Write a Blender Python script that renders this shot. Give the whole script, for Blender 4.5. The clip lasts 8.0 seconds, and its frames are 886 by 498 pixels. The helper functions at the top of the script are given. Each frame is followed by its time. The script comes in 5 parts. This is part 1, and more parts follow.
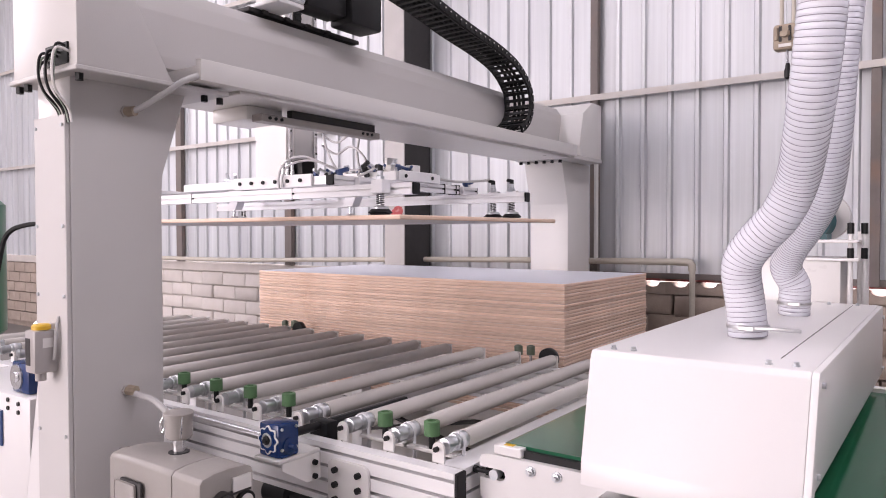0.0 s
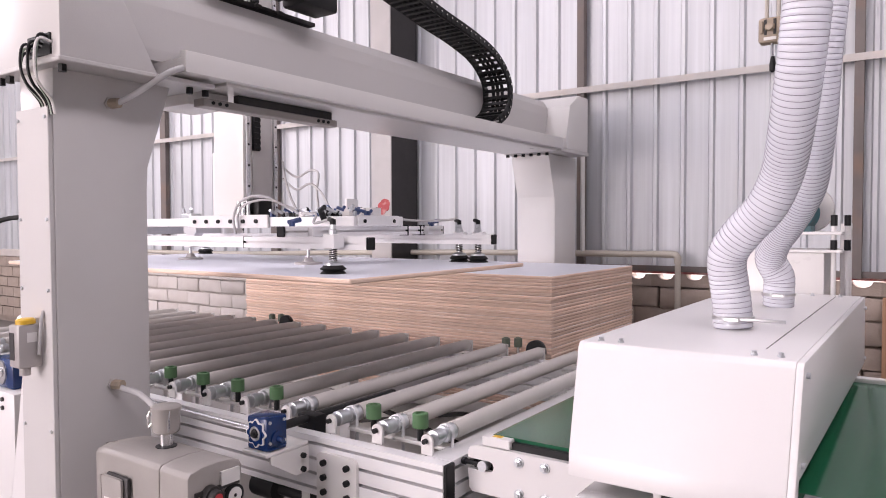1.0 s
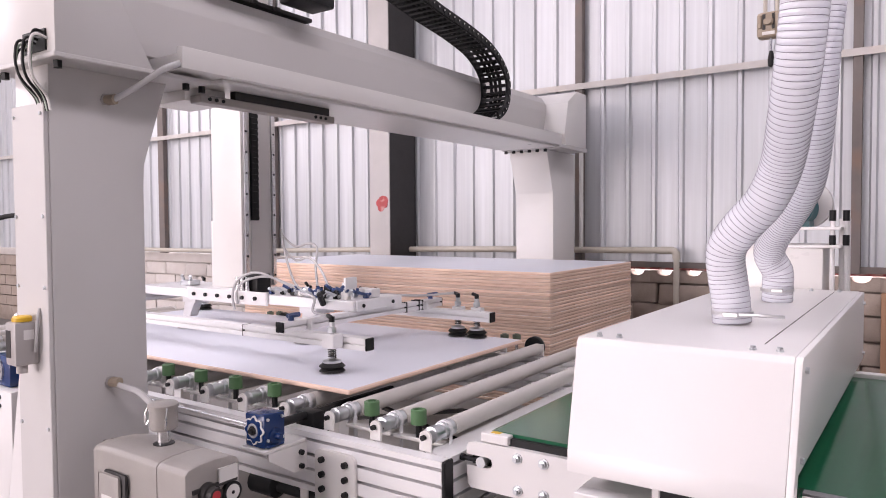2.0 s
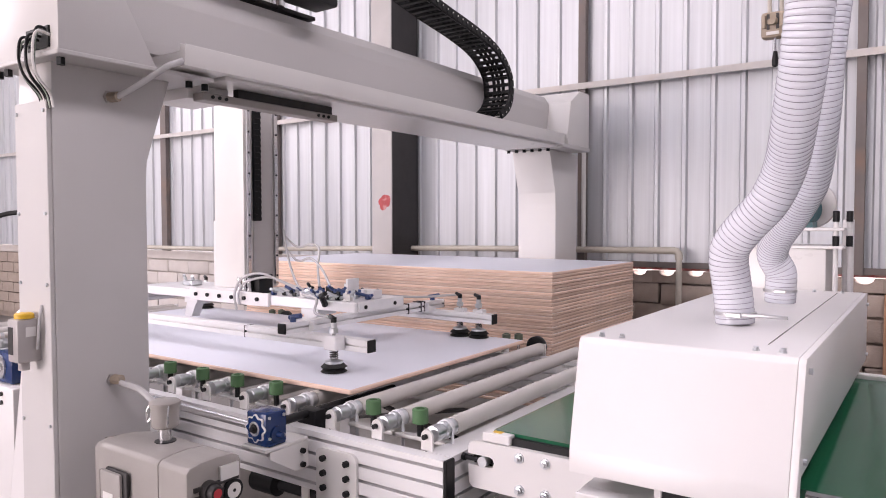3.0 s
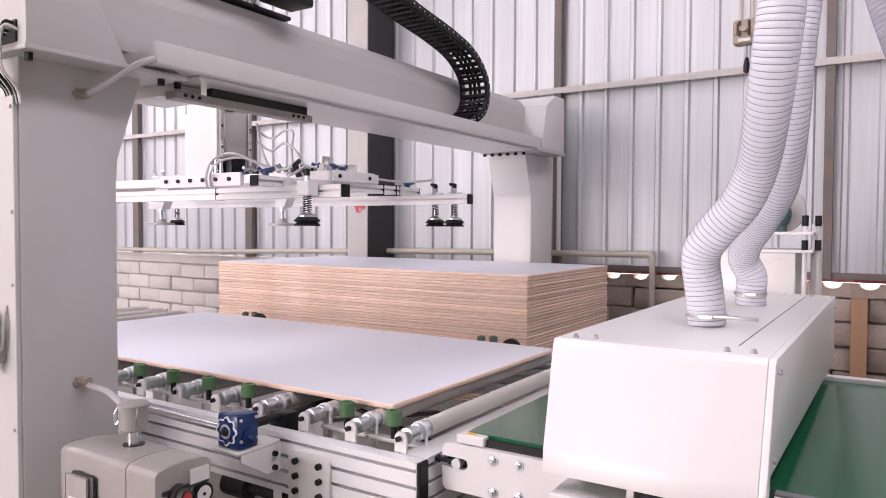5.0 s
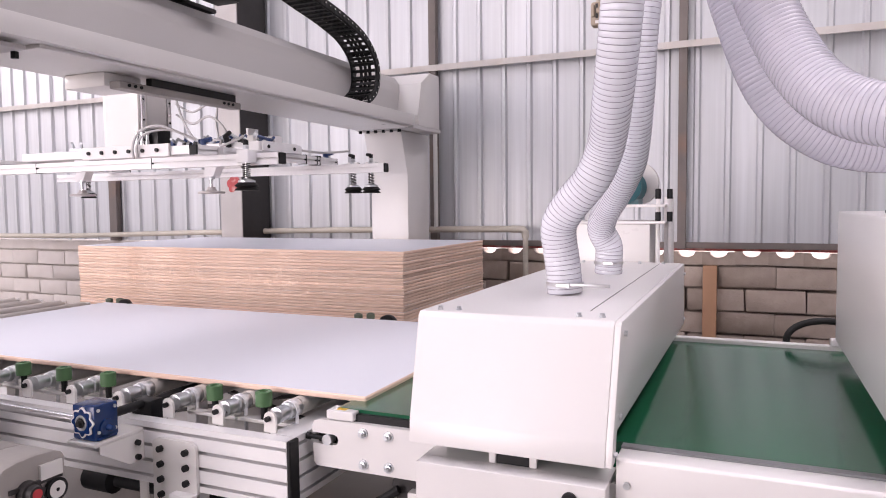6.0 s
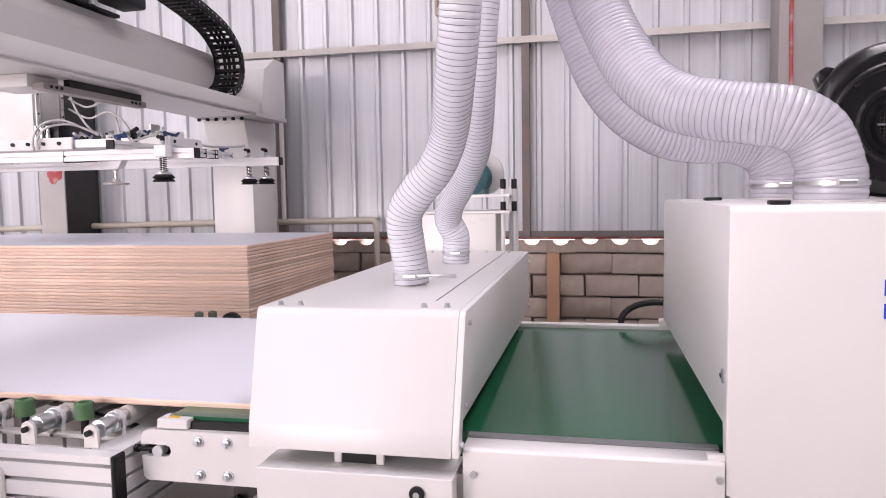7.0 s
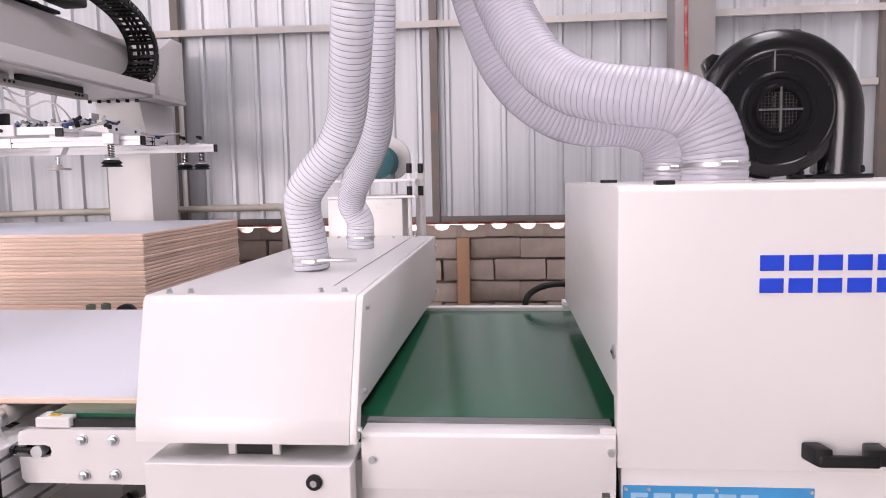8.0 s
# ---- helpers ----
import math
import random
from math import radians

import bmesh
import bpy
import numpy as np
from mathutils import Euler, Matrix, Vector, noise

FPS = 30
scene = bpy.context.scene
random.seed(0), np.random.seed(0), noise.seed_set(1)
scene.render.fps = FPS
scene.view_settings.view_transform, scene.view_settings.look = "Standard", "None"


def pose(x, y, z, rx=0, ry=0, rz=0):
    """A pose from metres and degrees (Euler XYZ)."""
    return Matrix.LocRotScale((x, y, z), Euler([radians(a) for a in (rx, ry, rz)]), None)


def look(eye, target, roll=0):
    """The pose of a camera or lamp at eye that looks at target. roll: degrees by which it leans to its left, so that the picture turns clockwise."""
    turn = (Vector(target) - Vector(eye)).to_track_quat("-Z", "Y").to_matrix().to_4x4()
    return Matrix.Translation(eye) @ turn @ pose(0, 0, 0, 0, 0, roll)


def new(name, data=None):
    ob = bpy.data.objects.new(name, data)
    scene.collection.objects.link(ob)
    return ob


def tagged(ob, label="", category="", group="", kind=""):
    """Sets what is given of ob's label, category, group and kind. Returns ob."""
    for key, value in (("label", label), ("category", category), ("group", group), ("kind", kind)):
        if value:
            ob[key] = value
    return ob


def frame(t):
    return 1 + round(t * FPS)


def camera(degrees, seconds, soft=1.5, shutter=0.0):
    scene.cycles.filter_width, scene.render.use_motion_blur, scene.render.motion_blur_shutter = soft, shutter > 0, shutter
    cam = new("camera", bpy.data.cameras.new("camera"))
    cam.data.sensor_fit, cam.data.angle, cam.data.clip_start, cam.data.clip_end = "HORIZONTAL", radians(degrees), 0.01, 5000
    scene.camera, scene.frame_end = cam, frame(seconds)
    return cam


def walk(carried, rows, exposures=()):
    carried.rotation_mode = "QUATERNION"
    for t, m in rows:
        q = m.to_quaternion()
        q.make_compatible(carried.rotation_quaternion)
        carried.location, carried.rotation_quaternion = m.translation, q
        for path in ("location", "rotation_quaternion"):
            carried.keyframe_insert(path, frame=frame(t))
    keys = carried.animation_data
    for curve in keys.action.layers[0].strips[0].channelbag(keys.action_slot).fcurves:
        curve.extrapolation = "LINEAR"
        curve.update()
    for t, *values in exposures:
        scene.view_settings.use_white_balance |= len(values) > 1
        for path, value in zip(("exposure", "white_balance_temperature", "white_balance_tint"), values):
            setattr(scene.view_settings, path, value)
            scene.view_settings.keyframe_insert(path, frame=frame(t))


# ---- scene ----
cam = camera(64.4, 8.0, 1.0)
PATH = [
    (0, (0.102, 0.147, 1.497), (-1.07, 1.767, 1.451), -0.1),
    (0.5, (0.1, 0.145, 1.499), (-1.053, 1.778, 1.447), -0.1),
    (1, (0.099, 0.144, 1.496), (-1.042, 1.786, 1.43), -0.2),
    (1.5, (0.098, 0.148, 1.493), (-1.039, 1.792, 1.42), -0.4),
    (3, (0.094, 0.153, 1.491), (-1.048, 1.793, 1.415), -0.1),
    (3.5, (0.084, 0.153, 1.493), (-1.053, 1.796, 1.42), 0.3),
    (4, (0.087, 0.144, 1.493), (-1.041, 1.794, 1.439), 0.5),
    (5.5, (0.106, 0.169, 1.476), (-0.882, 1.906, 1.386), -0.2),
    (6, (0.148, 0.174, 1.474), (-0.652, 2.003, 1.348), -0.6),
    (6.5, (0.127, 0.188, 1.472), (-0.472, 2.091, 1.34), -0.6),
    (7, (0.159, 0.235, 1.467), (-0.251, 2.187, 1.313), -0.9),
    (7.5, (0.186, 0.255, 1.461), (-0.086, 2.228, 1.283), -1.2),
    (8, (0.2, 0.26, 1.454), (0.024, 2.243, 1.26), -1.1),
]
walk(cam, [(t, look(eye, target, roll)) for t, eye, target, roll in PATH], ((0, 1.2, 7000, 25), (8, 1.2, 7000, 25)))

# ---- world, sun, lamps ----
world = bpy.data.worlds.new("world")
scene.world = world
world.use_nodes = True
wn = world.node_tree
sky = wn.nodes.new("ShaderNodeTexSky")
sky.sky_type = "NISHITA"
sky.sun_disc = False
sky.sun_elevation = radians(58)
sky.sun_rotation = 0.0
wn.links.new(sky.outputs[0], wn.nodes["Background"].inputs[0])
wn.nodes["Background"].inputs[1].default_value = 0.15

sun = new("sun", bpy.data.lights.new("sun", "SUN"))
sun.data.energy, sun.data.angle, sun.data.color = 5.0, radians(0.6), (1.0, 0.95, 0.88)
sun.matrix_world = look((0, 8.75, 14), (0, 0, 0))


def opening_lamp(name, eye, target, w, h, watts, color=(1, 1, 1)):
    data = bpy.data.lights.new(name, "AREA")
    data.shape, data.size, data.size_y, data.energy, data.color = "RECTANGLE", w, h, watts, color
    ob = new(name, data)
    ob.matrix_world = look(eye, target)
    return ob


# Daylight lamps: assumed gateway behind the camera, added high west window and roof lights.
opening_lamp("gateway_light", (-7.2, -11.9, 2.6), (-4.0, 4, 1.9), 9.0, 4.8, 590, (1.0, 0.97, 0.98))
# Unseen window and roof openings, added with their lamps to shape the light.
opening_lamp("west_fill_light", (-12.95, -0.2, 4.7), (-2.0, 5.0, 2.0), 1.8, 1.9, 90, (0.97, 0.98, 1.0))
for rx, ry, watts in ((-7.6, -0.7, 58), (-3.9, -0.7, 62), (1.6, 1.6, 90)):
    opening_lamp("roof_fill_light", (rx, ry, 5.98), (rx, ry + 0.05, 0), 1.3, 7.0 if rx < 0 else 5.6, watts, (0.96, 0.97, 1.0))


# ---- materials ----
def mat(name, base, rough=0.5, metal=0.0, var=0.08, scale=6.0, bump=0.0, bscale=60.0, stain=None, stain_amt=0.0,
        island=False, rnd=0.0, coat=0.0, stretch=(1, 1, 1), spec=0.5):
    """A surface with fine grain, broad unevenness and, if asked, stains and changes from piece to piece."""
    m = bpy.data.materials.new(name)
    m.use_nodes = True
    nt = m.node_tree
    bsdf = nt.nodes["Principled BSDF"]
    tc = nt.nodes.new("ShaderNodeTexCoord")
    mp = nt.nodes.new("ShaderNodeMapping")
    mp.inputs["Scale"].default_value = stretch
    nt.links.new(tc.outputs["Object"], mp.inputs[0])
    n1 = nt.nodes.new("ShaderNodeTexNoise")
    n1.inputs["Scale"].default_value, n1.inputs["Detail"].default_value = scale, 6
    n2 = nt.nodes.new("ShaderNodeTexNoise")
    n2.inputs["Scale"].default_value, n2.inputs["Detail"].default_value = scale * 0.18, 3
    nt.links.new(mp.outputs[0], n1.inputs[0])
    nt.links.new(mp.outputs[0], n2.inputs[0])
    add = nt.nodes.new("ShaderNodeMath")
    add.operation = "ADD"
    nt.links.new(n1.outputs[0], add.inputs[0])
    nt.links.new(n2.outputs[0], add.inputs[1])
    last = add
    if rnd:
        oi = nt.nodes.new("ShaderNodeNewGeometry" if island else "ShaderNodeObjectInfo")
        mul = nt.nodes.new("ShaderNodeMath")
        mul.operation = "MULTIPLY_ADD"
        mul.inputs[1].default_value = rnd
        nt.links.new(oi.outputs["Random Per Island" if island else "Random"], mul.inputs[0])
        nt.links.new(add.outputs[0], mul.inputs[2])
        last = mul
    rng = nt.nodes.new("ShaderNodeMapRange")
    rng.inputs[1].default_value, rng.inputs[2].default_value = 0.6, 1.4 + rnd
    rng.inputs[3].default_value, rng.inputs[4].default_value = 1 - var, 1 + var
    nt.links.new(last.outputs[0], rng.inputs[0])
    hsv = nt.nodes.new("ShaderNodeHueSaturation")
    hsv.inputs["Color"].default_value = (*base, 1)
    nt.links.new(rng.outputs[0], hsv.inputs["Value"])
    col = hsv.outputs[0]
    if stain:
        n3 = nt.nodes.new("ShaderNodeTexNoise")
        n3.inputs["Scale"].default_value, n3.inputs["Detail"].default_value = scale * 0.5, 8
        nt.links.new(mp.outputs[0], n3.inputs[0])
        r3 = nt.nodes.new("ShaderNodeMapRange")
        r3.inputs[1].default_value, r3.inputs[2].default_value = 0.52, 0.75
        r3.inputs[4].default_value = stain_amt
        nt.links.new(n3.outputs[0], r3.inputs[0])
        mix = nt.nodes.new("ShaderNodeMix")
        mix.data_type = "RGBA"
        nt.links.new(r3.outputs[0], mix.inputs["Factor"])
        nt.links.new(col, mix.inputs["A"])
        mix.inputs["B"].default_value = (*stain, 1)
        col = mix.outputs["Result"]
    nt.links.new(col, bsdf.inputs["Base Color"])
    r2 = nt.nodes.new("ShaderNodeMapRange")
    r2.inputs[3].default_value, r2.inputs[4].default_value = max(0.02, rough * 0.8), min(1, rough * 1.2)
    nt.links.new(n1.outputs[0], r2.inputs[0])
    nt.links.new(r2.outputs[0], bsdf.inputs["Roughness"])
    bsdf.inputs["Metallic"].default_value = metal
    bsdf.inputs["Coat Weight"].default_value = coat
    bsdf.inputs["Coat Roughness"].default_value = 0.12
    bsdf.inputs["Specular IOR Level"].default_value = spec
    if bump:
        nb = nt.nodes.new("ShaderNodeTexNoise")
        nb.inputs["Scale"].default_value, nb.inputs["Detail"].default_value = bscale, 5
        nt.links.new(mp.outputs[0], nb.inputs[0])
        bp = nt.nodes.new("ShaderNodeBump")
        bp.inputs["Strength"].default_value, bp.inputs["Distance"].default_value = bump, 0.004
        nt.links.new(nb.outputs[0], bp.inputs["Height"])
        nt.links.new(bp.outputs[0], bsdf.inputs["Normal"])
    return m


M_WHITE = mat("white_enamel", (0.74, 0.72, 0.715), 0.32, var=0.03, scale=3, bump=0.05, bscale=220, stain=(0.55, 0.52, 0.5), stain_amt=0.10)
# On the gantry, cream and grey are lit and shaded tones of one paint.
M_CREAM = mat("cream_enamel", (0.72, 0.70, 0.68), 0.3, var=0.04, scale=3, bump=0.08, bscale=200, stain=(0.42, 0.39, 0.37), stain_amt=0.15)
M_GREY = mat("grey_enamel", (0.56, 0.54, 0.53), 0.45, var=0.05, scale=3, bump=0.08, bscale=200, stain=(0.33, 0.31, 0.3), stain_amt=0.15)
M_PUMP = mat("cast_pump_paint", (0.33, 0.305, 0.285), 0.42, var=0.1, scale=9, bump=0.12, bscale=120, stain=(0.22, 0.20, 0.185), stain_amt=0.6)
M_ALU = mat("anodised_aluminium", (0.80, 0.79, 0.795), 0.36, metal=0.12, var=0.05, scale=30, bump=0.04, bscale=300, stretch=(0.1, 1, 1))
M_STEEL = mat("bright_steel", (0.7, 0.7, 0.71), 0.22, metal=1.0, var=0.08, scale=40)
M_ZINC = mat("zinc_plate", (0.62, 0.64, 0.66), 0.3, metal=0.9, var=0.15, scale=30)
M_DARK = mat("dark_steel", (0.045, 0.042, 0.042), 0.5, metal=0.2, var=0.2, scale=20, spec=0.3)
M_BLACK = mat("black_plastic", (0.012, 0.012, 0.013), 0.42, var=0.2, scale=20, bump=0.05, spec=0.25)
M_RUBBER = mat("black_rubber", (0.012, 0.012, 0.012), 0.6, var=0.2, scale=20, spec=0.3)
M_BLOWER = mat("black_cast_blower", (0.008, 0.008, 0.009), 0.22, var=0.25, scale=14, bump=0.1, bscale=150)
M_TUBE = mat("grey_rubber_roller", (0.56, 0.53, 0.50), 0.6, var=0.10, scale=8, bump=0.08, bscale=160, rnd=0.3, stain=(0.55, 0.52, 0.48), stain_amt=0.25)
M_WRAP = mat("clear_wrap", (0.78, 0.78, 0.8), 0.25, var=0.06, scale=40, bump=0.4, bscale=90)
M_WHEEL = mat("green_nylon", (0.07, 0.165, 0.07), 0.45, var=0.15, scale=20)
M_WORN = mat("dull_green_nylon", (0.12, 0.145, 0.105), 0.5, var=0.15, scale=20)
M_BLUE = mat("blue_gearbox_paint", (0.003, 0.026, 0.115), 0.25, var=0.15, scale=14, bump=0.1)
M_BELT = mat("green_pvc_belt", (0.006, 0.095, 0.045), 0.13, spec=0.36, var=0.12, scale=5, bump=0.05, bscale=300, stain=(0.02, 0.10, 0.06), stain_amt=0.4)
M_BOARD_TOP = mat("white_laminate", (0.76, 0.775, 0.84), 0.45, var=0.02, spec=0.35, scale=1.4)
M_BOARD_EDGE = mat("plywood_edge", (0.78, 0.575, 0.465), 0.7, var=0.3, scale=30, rnd=0.9, stretch=(0.25, 0.25, 3), bump=0.2, bscale=150, stain=(0.5, 0.30, 0.2), stain_amt=0.4)
M_SHEET = mat("painted_steel_sheet", (0.54, 0.555, 0.58), 0.42, metal=0.2, var=0.2, scale=9.0, stretch=(3.5, 1, 0.09), rnd=0.3, stain=(0.33, 0.34, 0.37), stain_amt=0.6, bump=0.1, bscale=14)
M_BLOCK = mat("cement_block", (0.34, 0.275, 0.235), 0.9, var=0.2, scale=14, rnd=0.5, bump=0.8, bscale=70, stain=(0.44, 0.37, 0.32), stain_amt=0.5)
M_LIMED = mat("limewashed_block", (0.56, 0.515, 0.49), 0.9, var=0.14, scale=12, rnd=0.4, bump=0.8, bscale=60, stain=(0.42, 0.37, 0.34), stain_amt=0.4)
M_MORTAR = mat("mortar", (0.33, 0.27, 0.235), 0.95, var=0.2, scale=20, bump=0.8, bscale=60)
M_CONC = mat("concrete", (0.46, 0.44, 0.43), 0.8, var=0.14, scale=5, bump=0.3, bscale=60, stain=(0.3, 0.29, 0.28), stain_amt=0.4)
M_PLASTER = mat("rough_grey_plaster", (0.34, 0.32, 0.315), 0.9, var=0.16, scale=4, bump=0.5, bscale=30, stain=(0.24, 0.225, 0.22), stain_amt=0.5)
M_FLOOR = mat("concrete_floor", (0.24, 0.225, 0.215), 0.55, var=0.15, scale=2, bump=0.15, bscale=40, stain=(0.24, 0.23, 0.22), stain_amt=0.5)
M_YARD = mat("yard_concrete", (0.5, 0.48, 0.45), 0.8, var=0.15, scale=1.5, bump=0.2, bscale=20)
M_POST = mat("rusty_grey_post", (0.17, 0.145, 0.135), 0.7, metal=0.1, var=0.2, scale=8, stain=(0.25, 0.14, 0.09), stain_amt=0.5)
M_ANGLE = mat("primed_angle_iron", (0.52, 0.49, 0.47), 0.6, var=0.15, scale=12, stain=(0.36, 0.24, 0.16), stain_amt=0.25)
M_PIPE = mat("beige_pvc_pipe", (0.50, 0.46, 0.40), 0.45, var=0.1, scale=10, stain=(0.4, 0.35, 0.3), stain_amt=0.3)
M_RED = mat("red_paint", (0.42, 0.07, 0.07), 0.7, var=0.25, scale=25, stain=(0.58, 0.45, 0.42), stain_amt=0.8)
M_TIMBER = mat("raw_timber", (0.40, 0.22, 0.13), 0.7, var=0.2, scale=10, stretch=(1, 1, 0.1))
M_TANK = mat("green_tank_paint", (0.01, 0.14, 0.07), 0.35, var=0.1, scale=6)
M_YELLOW = mat("yellow_cap", (0.70, 0.42, 0.03), 0.4, var=0.08, scale=10)
M_OIL = mat("smoky_plastic", (0.42, 0.39, 0.38), 0.3, var=0.08, scale=12)
M_TEAL = mat("teal_motor_paint", (0.02, 0.10, 0.115), 0.4, var=0.15, scale=14)
M_BEIGE = mat("beige_cast_box", (0.36, 0.29, 0.22), 0.5, var=0.25, scale=30, bump=0.2)
M_LOGO = mat("blue_sticker", (0.01, 0.06, 0.62), 0.4, var=0.04, scale=10)
M_SIGN = mat("blue_sign", (0.03, 0.30, 0.62), 0.35, var=0.05, scale=8)
M_SIGNTXT = mat("pale_blue_print", (0.30, 0.55, 0.75), 0.35, var=0.05, scale=8)
M_LABEL = mat("white_label", (0.72, 0.70, 0.68), 0.5, var=0.04, scale=20)
M_REDDOT = mat("red_label", (0.5, 0.04, 0.05), 0.4, var=0.1, scale=20)
M_WIRE = mat("green_white_wire", (0.35, 0.42, 0.35), 0.45, var=0.2, scale=20)
M_AIR = mat("clear_air_hose", (0.50, 0.49, 0.49), 0.2, var=0.08, scale=20)
M_BLUEV = mat("blue_fittings", (0.03, 0.06, 0.17), 0.35, var=0.2, scale=30)


def hose_material(name, base, clear):
    """Milky see-through PVC."""
    m = bpy.data.materials.new(name)
    m.use_nodes = True
    b = m.node_tree.nodes["Principled BSDF"]
    b.inputs["Base Color"].default_value = (*base, 1)
    b.inputs["Roughness"].default_value = 0.2
    b.inputs["Coat Weight"].default_value = 0.8
    b.inputs["Coat Roughness"].default_value = 0.1
    b.inputs["Transmission Weight"].default_value = clear
    b.inputs["IOR"].default_value = 1.06
    return m


M_HOSE = hose_material("milky_pvc_hose", (0.92, 0.93, 1.0), 0.35)
M_HOSE_CLEAR = hose_material("clear_pvc_hose", (0.76, 0.75, 0.83), 0.5)
M_SEAL = mat("grey_rubber_strip", (0.17, 0.175, 0.18), 0.6, var=0.12, scale=20)
M_CLAMP = mat("dull_clamp_band", (0.58, 0.58, 0.59), 0.32, metal=0.9, var=0.15, scale=40)
M_HELIX = mat("grey_hose_spiral", (0.22, 0.205, 0.24), 0.3, var=0.08, scale=30)

# ---- builders ----
ORG = {}


def shape():
    return bmesh.new()


def box(bm, x0, x1, y0, y1, z0, z1, bev=0.0, seg=2):
    res = bmesh.ops.create_cube(bm, size=1.0)
    vs = res["verts"]
    for v in vs:
        v.co = Vector((x0 + (v.co.x + 0.5) * (x1 - x0), y0 + (v.co.y + 0.5) * (y1 - y0), z0 + (v.co.z + 0.5) * (z1 - z0)))
    if bev:
        edges = list({e for v in vs for e in v.link_edges})
        bmesh.ops.bevel(bm, geom=edges, offset=bev, segments=seg, affect="EDGES", profile=0.5)
    return bm


def prism(bm, pts, axis, a, b, bev=0.0):
    """A polygon extruded along an axis. pts are the two other coordinates in x, y, z order."""
    def at(p, c):
        return {"x": (c, p[0], p[1]), "y": (p[0], c, p[1]), "z": (p[0], p[1], c)}[axis]
    va = [bm.verts.new(at(p, a)) for p in pts]
    vb = [bm.verts.new(at(p, b)) for p in pts]
    fs = [bm.faces.new(va), bm.faces.new(vb[::-1])]
    n = len(pts)
    for i in range(n):
        fs.append(bm.faces.new((va[i], vb[i], vb[(i + 1) % n], va[(i + 1) % n])))
    bmesh.ops.recalc_face_normals(bm, faces=fs)
    if bev:
        bmesh.ops.bevel(bm, geom=list({e for f in fs for e in f.edges}), offset=bev, segments=2, affect="EDGES", profile=0.5)
    return bm


def cyl(bm, p0, p1, r, seg=16, r2=None):
    p0, p1 = Vector(p0), Vector(p1)
    d = p1 - p0
    m = Matrix.Translation((p0 + p1) / 2) @ d.to_track_quat("Z", "Y").to_matrix().to_4x4()
    bmesh.ops.create_cone(bm, cap_ends=True, segments=seg, radius1=r, radius2=r if r2 is None else r2, depth=d.length, matrix=m)
    return bm


def lathe(bm, p0, way, prof, seg=24):
    """A turned form: prof is (distance along the axis, radius)."""
    p0, way = Vector(p0), Vector(way).normalized()
    q = way.to_track_quat("Z", "Y").to_matrix()
    rings = []
    for d, r in prof:
        rings.append([bm.verts.new(p0 + q @ Vector((r * math.cos(2 * math.pi * i / seg), r * math.sin(2 * math.pi * i / seg), d))) for i in range(seg)])
    fs = []
    for a, b in zip(rings, rings[1:]):
        for i in range(seg):
            fs.append(bm.faces.new((a[i], a[(i + 1) % seg], b[(i + 1) % seg], b[i])))
    if prof[0][1] > 1e-4:
        fs.append(bm.faces.new(rings[0][::-1]))
    if prof[-1][1] > 1e-4:
        fs.append(bm.faces.new(rings[-1]))
    bmesh.ops.recalc_face_normals(bm, faces=fs)
    return bm


def smooth_path(pts, n=12):
    """Catmull-Rom through the points."""
    p = [Vector(q) for q in pts]
    p = [2 * p[0] - p[1], *p, 2 * p[-1] - p[-2]]
    out = []
    for i in range(1, len(p) - 2):
        for k in range(n):
            t = k / n
            a, b, c, d = p[i - 1], p[i], p[i + 1], p[i + 2]
            out.append(0.5 * (2 * b + (c - a) * t + (2 * a - 5 * b + 4 * c - d) * t * t + (3 * b - a - 3 * c + d) * t ** 3))
    out.append(p[-2])
    return out


def even_path(pts, step):
    """The same line in even steps."""
    d = [0.0]
    for a, b in zip(pts, pts[1:]):
        d.append(d[-1] + (b - a).length)
    n = max(2, int(round(d[-1] / step)))
    out, j = [], 0
    for i in range(n + 1):
        s = d[-1] * i / n
        while j < len(d) - 2 and d[j + 1] < s:
            j += 1
        k = (s - d[j]) / max(1e-9, d[j + 1] - d[j])
        out.append(pts[j].lerp(pts[j + 1], min(1, k)))
    return out


def frames_along(pts):
    """Two side directions at each point of a line, without twist."""
    up = Vector((0.31, 0.2, 0.93)).normalized()
    out = []
    for i, p in enumerate(pts):
        w = (pts[min(i + 1, len(pts) - 1)] - pts[max(i - 1, 0)]).normalized()
        up = (up - up.dot(w) * w).normalized()
        out.append((up.copy(), w.cross(up)))
    return out


def tube(bm, pts, r, seg=10, radii=None):
    pts = [Vector(p) for p in pts]
    rings = []
    for i, (p, (u, v)) in enumerate(zip(pts, frames_along(pts))):
        rr = radii[i] if radii else r
        rings.append([bm.verts.new(p + rr * (math.cos(2 * math.pi * k / seg) * u + math.sin(2 * math.pi * k / seg) * v)) for k in range(seg)])
    fs = []
    for a, b in zip(rings, rings[1:]):
        for i in range(seg):
            fs.append(bm.faces.new((a[i], a[(i + 1) % seg], b[(i + 1) % seg], b[i])))
    fs += [bm.faces.new(rings[0][::-1]), bm.faces.new(rings[-1])]
    bmesh.ops.recalc_face_normals(bm, faces=fs)
    return bm


def thing(name, label, category, at=(0, 0, 0), group="", kind=""):
    """An Empty at the thing's base."""
    ob = new(name)
    ob.location = at
    ob.empty_display_size = 0.1
    ORG[ob] = Vector(at)
    return tagged(ob, label, category, group, kind)


